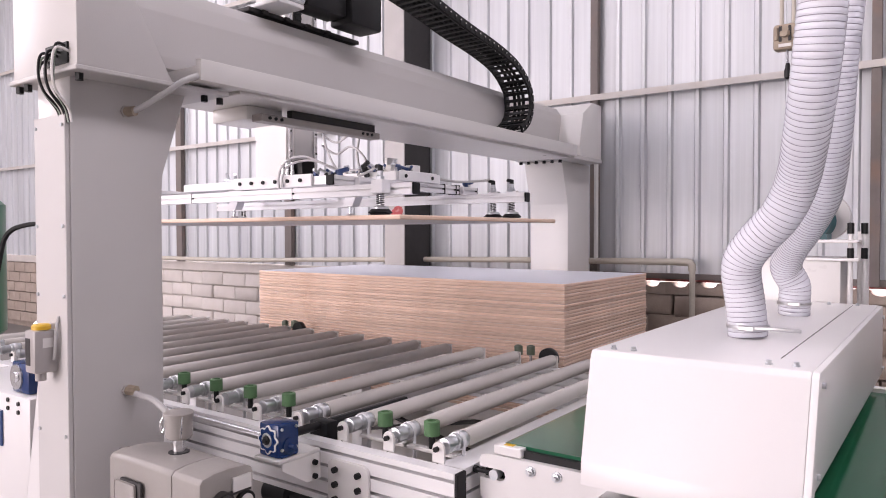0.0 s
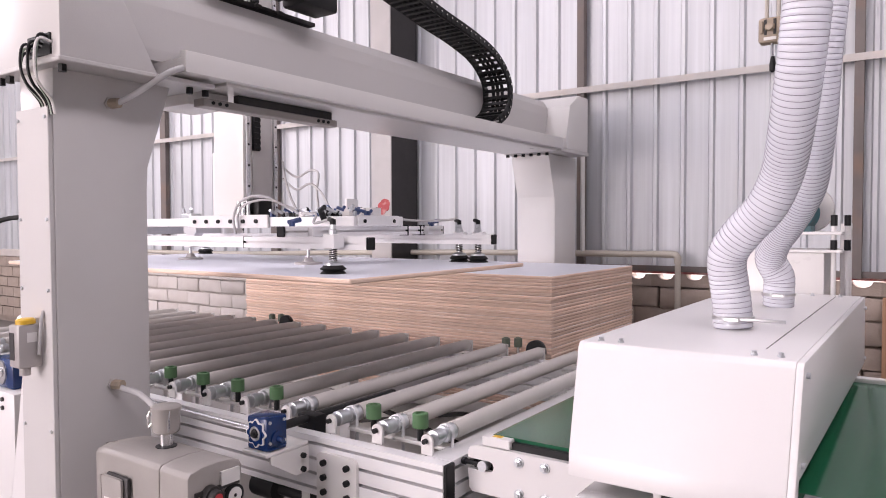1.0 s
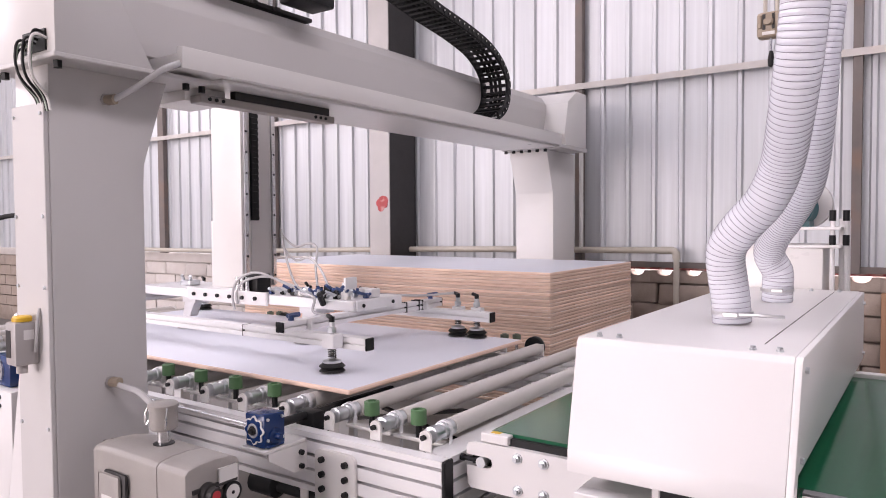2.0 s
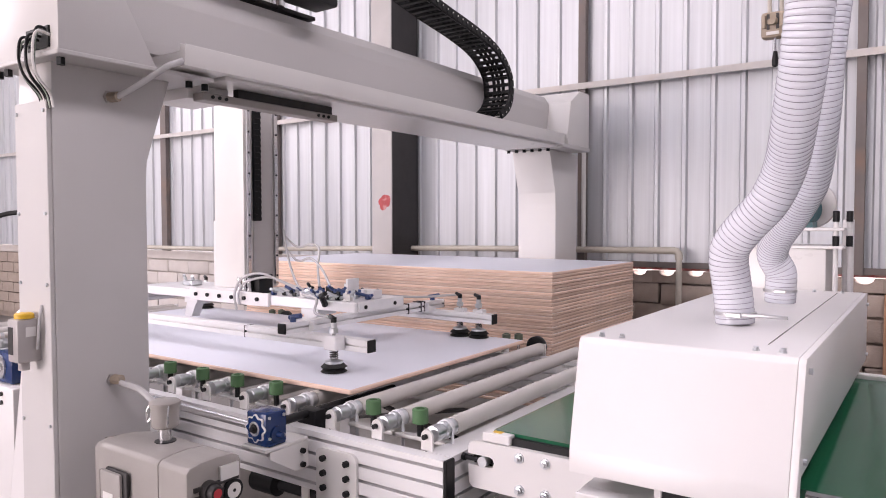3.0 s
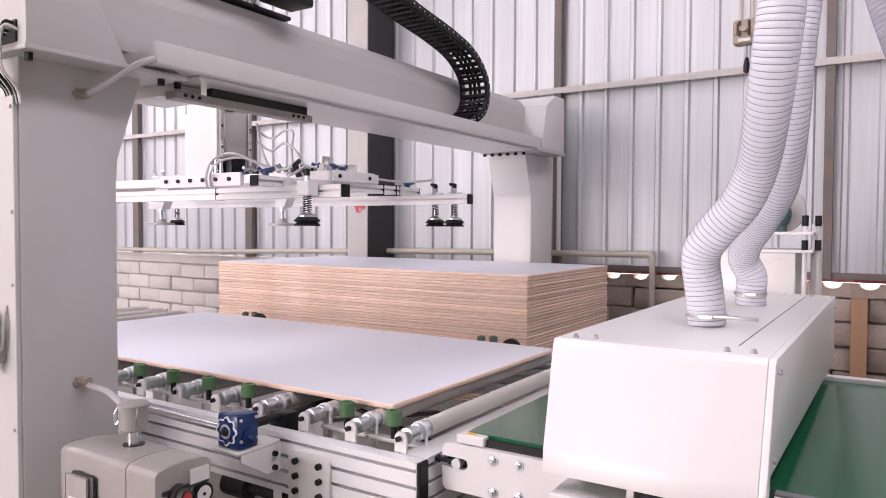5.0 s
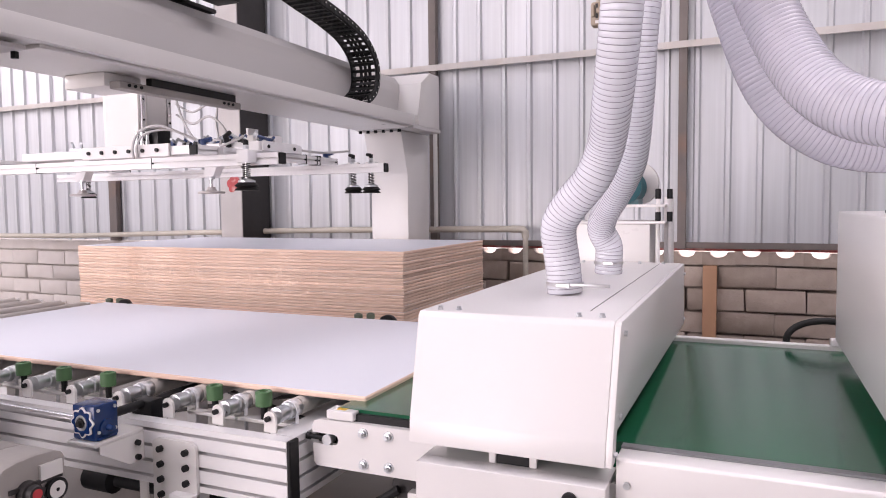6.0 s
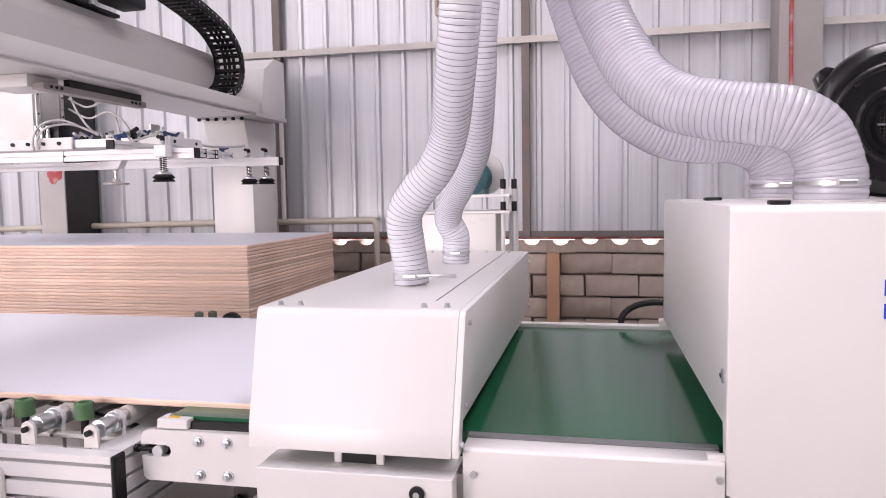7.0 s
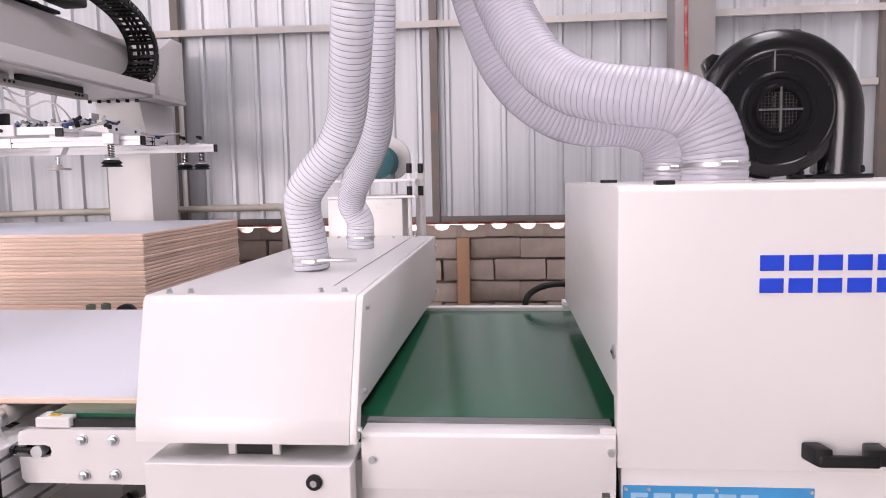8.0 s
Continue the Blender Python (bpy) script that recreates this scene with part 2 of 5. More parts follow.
def mesh_of(name, bm, material, at=(0, 0, 0), sharp=35):
    bmesh.ops.translate(bm, verts=bm.verts, vec=-Vector(at))
    me = bpy.data.meshes.new(name)
    bm.to_mesh(me)
    bm.free()
    for m in material if isinstance(material, (list, tuple)) else [material]:
        me.materials.append(m)
    me.polygons.foreach_set("use_smooth", [True] * len(me.polygons))
    me.set_sharp_from_angle(angle=radians(sharp))
    return me


def part(name, bm, material, parent, label="", sharp=35):
    """One mesh under a thing or a part; the shape is given in the world."""
    ob = new(name, mesh_of(name, bm, material, ORG[parent], sharp))
    ob.parent = parent
    ORG[ob] = ORG[parent]
    return tagged(ob, label)


def solid(name, bm, material, label, category, at=(0, 0, 0), group="", kind="", sharp=35):
    """A top-level thing that is one mesh."""
    ob = new(name, mesh_of(name, bm, material, at, sharp))
    ob.location = at
    ORG[ob] = Vector(at)
    return tagged(ob, label, category, group, kind)


def lay(name, me, parent, m):
    """One more piece on a mesh that is there already, at the pose m in the parent's space."""
    ob = new(name, me)
    ob.parent = parent
    ob.matrix_basis = m
    return ob


# ---- the hall ----
WALL_Y = 5.36
bm = box(shape(), -400, 400, -400, 400, -0.5, -0.21)
solid("ground", bm, M_YARD, "pale sunlit yard concrete outside the hall", "ground", kind="structure")
bm = box(shape(), -13, 9, -12, 5.9, -0.2, 0.0)
solid("floor", bm, M_FLOOR, "worn grey concrete factory floor", "floor", kind="structure")
# Unseen roof and side walls, added to enclose the hall and frame light openings.
bm = shape()
box(bm, -13, 0.95, -12, -4.2, 6.0, 6.15)
box(bm, -13, 0.95, 2.8, 5.9, 6.0, 6.15)
for a, b in ((-13, -8.25), (-6.95, -4.55), (-3.25, 0.95)):
    box(bm, a, b, -4.2, 2.8, 6.0, 6.15)
box(bm, 2.25, 9, -12, 5.9, 6.0, 6.15)
box(bm, 0.95, 2.25, -12, -1.2, 6.0, 6.15)
box(bm, 0.95, 2.25, 4.4, 5.9, 6.0, 6.15)
solid("ceiling", bm, M_SHEET, "unseen pale sheet metal factory roof with added open roof lights", "ceiling", kind="structure")
bm = shape()
box(bm, -13.2, -13, -12, -1.3, 0, 6.0)
box(bm, -13.2, -13, 0.9, 5.9, 0, 6.0)
box(bm, -13.2, -13, -1.3, 0.9, 0, 3.6)
box(bm, -13.2, -13, -1.3, 0.9, 5.8, 6.0)
solid("wall_west", bm, M_SHEET, "unseen pale sheet metal end wall with an added high window", "wall", kind="structure")
bm = box(shape(), 9, 9.2, -12, 5.9, 0, 6.0)
solid("wall_east", bm, M_SHEET, "pale sheet metal end wall", "wall", kind="structure")
bm = shape()
box(bm, -13, -11.7, -12.2, -12, 0, 6.0)
box(bm, -2.7, 9, -12.2, -12, 0, 6.0)
box(bm, -11.7, -2.7, -12.2, -12, 5.0, 6.0)
solid("wall_south", bm, M_SHEET, "unseen pale sheet metal wall with an assumed wide open gateway", "wall", kind="structure")

# North wall: posts, rails, sheets above a low block wall.
wall = thing("wall_north", "ribbed pale metal sheets above a low cement block wall", "wall", (0, WALL_Y, 0), kind="structure")
RIB = 0.2


def sheet_mesh(width, z0, z1):
    """One trapezoid-ribbed sheet with thickness, hung on the wall line."""
    bm = shape()
    line = []
    n = int(round(width / RIB))
    for i in range(n):
        x = i * RIB
        line += [(x, 0.0), (x + 0.145, 0.0), (x + 0.157, -0.022), (x + 0.182, -0.022), (x + 0.194, 0.0)]
    line.append((width, 0.0))
    back = [(x, y + 0.004) for x, y in line]
    rows = [[bm.verts.new((x, y, z)) for x, y in pts] for z in (z0, z1) for pts in (line, back)]
    fs = []
    for i in range(len(line) - 1):
        fs.append(bm.faces.new((rows[0][i], rows[0][i + 1], rows[2][i + 1], rows[2][i])))
        fs.append(bm.faces.new((rows[1][i], rows[3][i], rows[3][i + 1], rows[1][i + 1])))
        fs.append(bm.faces.new((rows[0][i], rows[1][i], rows[1][i + 1], rows[0][i + 1])))
    bmesh.ops.recalc_face_normals(bm, faces=fs)
    return mesh_of("sheet", bm, M_SHEET, sharp=15)


me_sheet = sheet_mesh(0.8, 1.152, 6.0)
for i in range(27):
    lay("sheet", me_sheet, wall, pose(-12.97 + 0.8 * i, 0.02 - 0.0035 * (i % 2), 0))

# Block wall: mortar core and single blocks in front of it.
bm = box(shape(), -2.3, 9, WALL_Y + 0.03, WALL_Y + 0.16, 0, 1.04)
part("mortar", bm, M_MORTAR, wall)
bm = box(shape(), -9.3, -2.3005, WALL_Y + 0.015, WALL_Y + 0.16, 0, 1.04)
part("mortar", bm, M_LIMED, wall, "limewashed mortar")
bm = box(shape(), -13, -9.3005, WALL_Y + 0.03, WALL_Y + 0.16, 0, 1.04)
part("mortar", bm, M_MORTAR, wall)


def block_mesh(w, h, seed):
    rng = random.Random(seed)
    bm = shape()
    box(bm, -w / 2, w / 2, -0.06, 0.06, -h / 2, h / 2, 0.009, 1)
    for v in bm.verts:
        v.co += Vector((rng.uniform(-1, 1), rng.uniform(-1, 1), rng.uniform(-1, 1))) * 0.0055
    return mesh_of("block", bm, wall_mat, sharp=60)


rng = random.Random(4)


def lay_blocks(x0, x1, pitch, course, top, rows, joint, near):
    """Courses of running bond; near ones singly, the rest joined."""
    meshes = [block_mesh(pitch - joint, course - joint, s) for s in range(6)]
    bm = shape()
    for row in range(rows):
        z = top - course * (row + 0.5)
        for k in range(int((x1 - x0) / pitch) + 1):
            x = x0 + pitch * (k + 0.5 + (0.5 if row % 2 else 0.0))
            if x + pitch / 2 > x1 + 0.02:
                continue
            if near(x, row):
                lay("block", meshes[rng.randrange(6)], wall, pose(x + rng.uniform(-0.008, 0.008), rng.uniform(0.014, 0.032), z + rng.uniform(-0.006, 0.006), 0, rng.uniform(-0.9, 0.9), rng.uniform(-0.9, 0.9)))
            else:
                box(bm, x - pitch / 2 + joint / 2, x + pitch / 2 - joint / 2, WALL_Y - 0.035, WALL_Y + 0.08, z - course / 2 + joint / 2, z + course / 2 - joint / 2)
    tagged(part("far_blocks", bm, wall_mat, wall), kind="stuff")


wall_mat = M_LIMED
lay_blocks(-9.3, -2.3, 0.41, 0.158, 1.04, 6, 0.014, lambda x, row: row < 5)
wall_mat = M_BLOCK
# Far-left blocks take the darker cement colour for the shade behind the tank.
lay_blocks(-13, -9.3, 0.372, 0.158, 1.04, 6, 0.014, lambda x, row: x > -11.0 and row < 4)
lay_blocks(-2.3, 9, 0.372, 0.158, 1.04, 6, 0.010, lambda x, row: x < 2.0)

# Scalloped top course: daylight shows between it and the sheets.
def scallop_mesh():
    bm = shape()
    pts = [(-0.104, 0.0), (0.104, 0.0), (0.104, 0.088), (0.066, 0.088)]
    pts += [(0.056 * math.cos(a), 0.086 - 0.036 * math.sin(a)) for a in [math.pi * i / 8 for i in range(9)]]
    pts += [(-0.066, 0.088), (-0.104, 0.088)]
    prism(bm, pts, "y", -0.06, 0.07)
    return mesh_of("scalloped_block", bm, M_BLOCK)


me_sc = scallop_mesh()
bm = box(shape(), -13, -2.25, WALL_Y - 0.03, WALL_Y + 0.14, 1.041, 1.15, 0.01, 1)
part("mortar_cap", bm, M_LIMED, wall)
for k in range(22):
    lay("scalloped_block", me_sc, wall, pose(-2.13 + 0.208 * k, 0.02 + rng.uniform(-0.008, 0.008), 1.045 + rng.uniform(-0.004, 0.004)))
bm = box(shape(), -2.24, 9, WALL_Y - 0.012, WALL_Y + 0.012, 1.136, 1.152)
part("red_strip", bm, M_RED, wall, "faded red edge strip")
bm = box(shape(), -2.1, 9, WALL_Y - 0.045, WALL_Y - 0.013, 1.154, 1.195)
part("bottom_rail", bm, M_POST, wall)

# Angle rails across the sheets.
for z in (2.545, 4.1):
    bm = shape()
    prism(bm, [(WALL_Y - 0.075, z - 0.022), (WALL_Y - 0.068, z - 0.022), (WALL_Y - 0.068, z + 0.018), (WALL_Y - 0.012, z + 0.018), (WALL_Y - 0.012, z + 0.025), (WALL_Y - 0.075, z + 0.025)], "x", -13, 9)
    part("wall_rail", bm, M_ANGLE, wall, "primed angle iron rail with rust")

bm = box(shape(), 1.60, 2.70, WALL_Y - 0.075, WALL_Y - 0.03, 2.036, 2.084, 0.003, 1)
part("wall_rail", bm, M_ANGLE, wall, "primed angle iron rail with rust")
# Posts.
for x, w in ((-9.6, 0.07), (-7.66, 0.11), (-5.68, 0.10), (-2.17, 0.06), (-0.29, 0.055), (2.75, 0.07)):
    bm = shape()
    box(bm, x - w / 2, x + w / 2, WALL_Y - 0.066, WALL_Y - 0.058, 1.1505, 6.0, 0.002, 1)
    box(bm, x - w / 2, x - w / 2 + 0.008, WALL_Y - 0.058, WALL_Y - 0.012, 1.1505, 6.0)
    box(bm, x + w / 2 - 0.008, x + w / 2, WALL_Y - 0.058, WALL_Y - 0.012, 1.1505, 6.0)
    part("wall_post", bm, M_POST, wall, "rusty grey steel post")


def pillar(x0, x1, y0, front, side, label):
    t = thing("steel_pillar", label, "pillar", ((x0 + x1) / 2, y0, 0))
    bm = box(shape(), x0, x1, y0, y0 + 0.014, 0, 6.0, 0.002, 1)
    part("front_flange", bm, front, t, "pale front flange")
    # Near-black web and back flange: the recess's shade is put into the colour.
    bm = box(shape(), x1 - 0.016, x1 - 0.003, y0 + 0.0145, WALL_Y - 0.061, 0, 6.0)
    part("web", bm, side, t, "web coloured near-black for its shade")
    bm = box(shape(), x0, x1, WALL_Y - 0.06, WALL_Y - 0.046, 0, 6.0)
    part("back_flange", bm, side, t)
    return t


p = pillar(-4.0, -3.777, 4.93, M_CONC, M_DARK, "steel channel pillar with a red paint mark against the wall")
bm = shape()
for i, (px, pz, r) in enumerate(((-3.86, 1.66, 0.05), (-3.885, 1.67, 0.04), (-3.83, 1.69, 0.042), (-3.87, 1.63, 0.036), (-3.85, 1.685, 0.05), (-3.825, 1.655, 0.03))):
    cyl(bm, (px, 4.9275 - 0.0006 * i, pz), (px, 4.9300, pz), r, 9)
part("red_mark", bm, M_RED, p, "red paint mark")
bm = box(shape(), 1.311, 1.571, 5.06, 5.285, 0, 6.0, 0.01)
solid("concrete_pillar", bm, M_PLASTER, "rough grey plastered pillar with a red conduit against the wall", "pillar", (1.44, 5.2, 0))
bm = tube(shape(), smooth_path([(1.385, 5.046, 0), (1.38, 5.046, 1.2), (1.388, 5.046, 2.0), (1.378, 5.046, 2.6), (1.386, 5.046, 3.5), (1.38, 5.046, 6.0)], 6), 0.011, 8)
solid("red_conduit", bm, M_RED, "thin red pipe on the concrete pillar", "pipe", (1.38, 5.045, 0))

# Water pipe along the foot of the sheets.
pipe = thing("water_pipe", "beige plastic pipe with an elbow along the block wall", "pipe", (-1.4, WALL_Y - 0.13, 0))
PY = WALL_Y - 0.13
bm = tube(shape(), smooth_path([(-9.5, PY, 1.195), (-7.6, PY, 1.19), (-6.2, PY, 1.198), (-5, PY, 1.228), (-3.3, PY, 1.266), (-1.47, PY, 1.285)], 6), 0.024, 12)
part("run", bm, M_PIPE, pipe)
bm = tube(shape(), [(-1.50, PY, 1.285), (-1.43, PY, 1.285), (-1.405, PY, 1.28), (-1.392, PY, 1.262), (-1.39, PY, 1.22)], 0.027, 12)
part("elbow", bm, M_PIPE, pipe)
bm = tube(shape(), [(-1.39, PY, 1.25), (-1.39, PY, 0.0)], 0.021, 12)
part("drop", bm, M_PIPE, pipe)
bm = tube(shape(), [(-2.12, PY, 1.29), (-2.12, PY, 2.08)], 0.017, 10)
part("riser", bm, M_LABEL, pipe, "white riser pipe")
bm = box(shape(), -0.145, -0.055, WALL_Y - 0.10, WALL_Y - 0.05, 0.0, 1.04, 0.004)
solid("timber_plank", bm, M_TIMBER, "raw timber plank standing against the block wall", "plank", (-0.1, WALL_Y - 0.08, 0))

# ---- board stack ----
SX0, SX1, SY0, SY1, STOP, BT = -3.98, -1.54, 3.505, 4.725, 1.226, 0.0182
stack_table = thing("lift_table", "low grey scissor lift table under the board stack", "lift table", (-2.76, 4.1, 0))
bm = box(shape(), SX0 + 0.1, SX1 - 0.1, SY0 + 0.08, SY1 - 0.08, 0.40, 0.498, 0.006)
part("platform", bm, M_CREAM, stack_table)
bm = box(shape(), SX0 + 0.2, SX1 - 0.2, SY0 + 0.1, SY1 - 0.1, 0.0, 0.08, 0.006)
part("base", bm, M_CREAM, stack_table)
for y in (SY0 + 0.2, SY1 - 0.2):
    bm = shape()
    prism(bm, [(SX0 + 0.3, 0.06), (SX0 + 0.4, 0.06), (SX1 - 0.3, 0.42), (SX1 - 0.4, 0.42)], "y", y - 0.02, y + 0.02)
    part("scissor_arm", bm, M_DARK, stack_table)
    bm = shape()
    prism(bm, [(SX1 - 0.3, 0.06), (SX1 - 0.4, 0.06), (SX0 + 0.3, 0.42), (SX0 + 0.4, 0.42)], "y", y + 0.022, y + 0.06)
    part("scissor_arm", bm, M_DARK, stack_table)


def board_mesh():
    bm = shape()
    box(bm, -1.22, 1.22, -0.61, 0.61, -BT + 0.0006, 0.0, 0.0042, 1)
    me = mesh_of("board", bm, [M_BOARD_EDGE, M_BOARD_TOP])
    for f in me.polygons:
        if abs(f.normal.z) > 0.9:
            f.material_index = 1
    return me


me_board = board_mesh()
rng = random.Random(11)
for i in range(40):
    b = new("board", me_board)
    b.matrix_basis = pose((SX0 + SX1) / 2 + rng.uniform(-0.003, 0.003), (SY0 + SY1) / 2 + rng.uniform(-0.003, 0.003), STOP - i * BT, 0, 0, rng.uniform(-0.06, 0.06))
    tagged(b, "white laminated plywood board in a neat stack" if i else "white laminated plywood board on top of the stack", "board", "stacked boards")

panel = new("board", me_board)
tagged(panel, "white laminated plywood board moving over the rollers", "board", "stacked boards")

# ---- gantry ----
gantry = thing("portal_gantry", "grey-white steel portal gantry spanning the roller conveyor", "gantry", (-2.25, 3.2, 0))
BX0, BX1 = -2.40, -2.0


def gantry_column(y0, y1, flare, x0, paint):
    """Box column; the top widens towards the span."""
    yb, s = (y1, 1) if flare > 0 else (y0, -1)
    pts = [(y0, 0.0), (y1, 0.0)]
    if s > 0:
        pts = [(y0, 0.0), (y1, 0.0), (y1, 1.62), (y1 + 0.005, 1.70), (y1 + 0.03, 1.78), (y1 + flare, 2.0), (y0, 2.0)]
    else:
        pts = [(y1, 0.0), (y0, 0.0), (y0, 1.62), (y0 - 0.005, 1.70), (y0 - 0.03, 1.78), (y0 - flare * -1, 2.0), (y1, 2.0)]
    bm = shape()
    prism(bm, pts, "x", x0, -2.12, 0.004)
    part("column", bm, paint, gantry)


# Same paint on both columns; the near one's shade is in the grey.
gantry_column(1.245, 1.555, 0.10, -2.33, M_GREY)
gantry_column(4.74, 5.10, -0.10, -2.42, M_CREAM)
# Base gussets and the pale side panel of the near column.
bm = shape()
prism(bm, [(-2.332, 0.0), (-2.332, 1.25), (-2.36, 1.0), (-2.45, 0.6), (-2.6, 0.0)], "y", 1.246, 1.262)
part("gusset", bm, M_WHITE, gantry)
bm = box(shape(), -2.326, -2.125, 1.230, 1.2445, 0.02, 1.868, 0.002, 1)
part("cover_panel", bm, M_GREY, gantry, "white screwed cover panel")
for zz in (0.45, 0.86, 1.30, 1.52, 1.835):
    for xx in (-2.31, -2.14):
        bm = cyl(shape(), (xx, 1.2302, zz), (xx, 1.225, zz), 0.006, 8)
        part("screw", bm, M_ZINC, gantry)
# Cap brackets at both ends of the beam.
for y0, y1, xr in ((1.205, 1.75, -2.0), (4.56, 5.03, -1.985)):
    bm = box(shape(), -2.44, xr, y0, y1, 1.985 if y0 < 2 else 2.002, 2.0 if y0 < 2 else 2.03, 0.003, 1)
    part("cap_plate", bm, M_GREY, gantry)
# End brackets likewise: shaded grey tone near, brighter cream tone far.
bm = shape()
prism(bm, [(1.215, 2.0005), (1.535, 2.0005), (1.40, 2.25), (1.35, 2.34), (1.35, 2.50), (1.215, 2.50)], "x", -2.43, -2.015, 0.005)
part("end_bracket", bm, M_GREY, gantry)
bm = shape()
prism(bm, [(4.66, 2.03), (5.01, 2.03), (5.01, 2.42), (4.85, 2.42), (4.70, 2.33), (4.64, 2.10)], "x", -2.44, -1.985, 0.004)
part("end_bracket", bm, M_CREAM, gantry)
for k in range(6):
    bm = cyl(shape(), (-2.10 - 0.062 * k, 4.575, 2.001), (-2.10 - 0.062 * k, 4.575, 1.982), 0.012, 6)
    part("bolt", bm, M_BLACK, gantry)
for x, y in ((-2.05, 1.68), (-2.05, 1.745), (-2.42, 1.23), (-2.05, 1.24), (-2.36, 1.23)):
    bm = cyl(shape(), (x, y, 1.984), (x, y, 1.962), 0.013, 6)
    part("bolt", bm, M_BLACK, gantry)
# The beam: a box with a rounded top edge, and the cover channel below it.
bm = shape()
prism(bm, [(-2.45, 2.08), (-2.155, 2.08), (-2.15, 2.12), (-2.15, 2.27), (-2.16, 2.33), (-2.19, 2.375), (-2.24, 2.39), (-2.45, 2.39)], "y", 1.30, 4.70, 0.003)
part("beam", bm, M_GREY, gantry)
bm = shape()
prism(bm, [(-2.42, 2.014), (-1.955, 2.014), (-1.952, 2.085), (-1.985, 2.09), (-1.985, 2.066), (-2.42, 2.066)], "y", 1.60, 4.53, 0.002)
part("cover_channel", bm, M_CREAM, gantry, "pale folded cover channel")
bm = box(shape(), -2.40, -1.99, 1.79, 4.50, 2.0, 2.0135, 0.003, 1)
part("guide_rail_bed", bm, M_CREAM, gantry)
# Cables coming out of the near bracket.
bm = box(shape(), -2.195, -2.06, 1.209, 1.2145, 2.012, 2.075)
part("cable_opening", bm, M_BLACK, gantry)
rng = random.Random(21)
for k in range(9):
    x = -2.185 + 0.0145 * k
    xe = -2.165 + 0.0085 * k
    zt = 2.02 + 0.006 * (k % 4) + 0.003 * k
    out = 0.018 + 0.008 * (k % 3)
    pts = smooth_path([(x + 0.012, 1.225, zt), (x + 0.004, 1.212 - out, zt + 0.006), (x - 0.006 + rng.uniform(-0.004, 0.004), 1.205 - out, 1.985), (0.5 * (x + xe), 1.208 - out * 0.7, 1.93), (xe, 1.228, 1.882), (xe + 0.002, 1.2375, 1.84)], 6)
    bm = tube(shape(), pts, 0.0042, 8)
    part("cable", bm, (M_BLACK, M_WIRE, M_BLACK, M_LABEL, M_BLACK)[k % 5], gantry)
# Clear conduits at the near column.
for nm, pts in (("conduit", [(-2.12, 1.427, 1.90), (-2.09, 1.44, 1.902), (-2.04, 1.49, 1.945), (-1.985, 1.545, 2.0), (-1.97, 1.60, 2.03)]),
                ("conduit", [(-2.12, 1.42, 0.975), (-2.08, 1.43, 0.965), (-2.0, 1.44, 0.955), (-1.90, 1.42, 0.938), (-1.80, 1.38, 0.937), (-1.738, 1.35, 0.945)])):
    bm = tube(shape(), smooth_path(pts, 8), 0.0105, 12)
    part(nm, bm, M_AIR, gantry, "clear plastic conduit")
    bm = cyl(shape(), (-2.12, pts[0][1], pts[0][2]), (-2.085, pts[0][1] + 0.012, pts[0][2]), 0.017, 8)
    part("gland", bm, M_BEIGE, gantry, "brass cable gland")
    bm = lathe(shape(), (-2.1195, pts[0][1], pts[0][2]), (1, 0, 0), [(0, 0.021), (0.007, 0.021), (0.0072, 0.012)], 6)
    part("gland_nut", bm, M_OIL, gantry)

# Energy chain: side plates and cross bars, link by link.
chain = thing("cable_chain", "black plastic cable chain hanging in a curve over the gantry beam", "cable chain", (-2.15, 3.4, 2.1))
cpts = [Vector(q) - Vector((0, 0.07, 0)) for q in ((-2.06, 2.45, 2.70), (-2.06, 2.85, 2.65), (-2.06, 3.2, 2.585), (-2.06, 3.52, 2.535), (-2.06, 3.74, 2.475), (-2.06, 3.88, 2.37), (-2.06, 3.905, 2.25), (-2.06, 3.86, 2.16), (-2.06, 3.78, 2.11))]
line = even_path(smooth_path(cpts, 10), 0.046)
for i, (a, b) in enumerate(zip(line, line[1:])):
    w = (b - a).normalized()
    up = Vector((1, 0, 0)).cross(w)
    m = Matrix((Vector((1, 0, 0)), w, up)).transposed().to_4x4()
    m.translation = (a + b) / 2
    bm = shape()
    for s in (-1, 1):
        box(bm, s * 0.085 - 0.008, s * 0.085 + 0.008, -0.026, 0.026, -0.026, 0.026, 0.006, 1)
        cyl(bm, (s * 0.092, 0.02, 0), (s * 0.098, 0.02, 0), 0.009, 8)
    box(bm, -0.08, 0.08, -0.009, 0.009, 0.019, 0.025)
    box(bm, -0.08, 0.08, -0.009, 0.009, -0.025, -0.019)
    bmesh.ops.transform(bm, matrix=m, verts=bm.verts)
    link = part("link", bm, M_BLACK, chain)
    for s in (-1, 1):
        bm = cyl(shape(), (s * 0.098, 0.02, 0), (s * 0.0992, 0.02, 0), 0.0045, 6)
        bmesh.ops.transform(bm, matrix=m, verts=bm.verts)
        part("pin", bm, M_LABEL, link)
for k in range(3):
    bm = tube(shape(), [p + Vector((-0.03 + 0.03 * k, 0, 0)) for p in line], 0.011, 6)
    part("cable", bm, M_BLACK, chain)

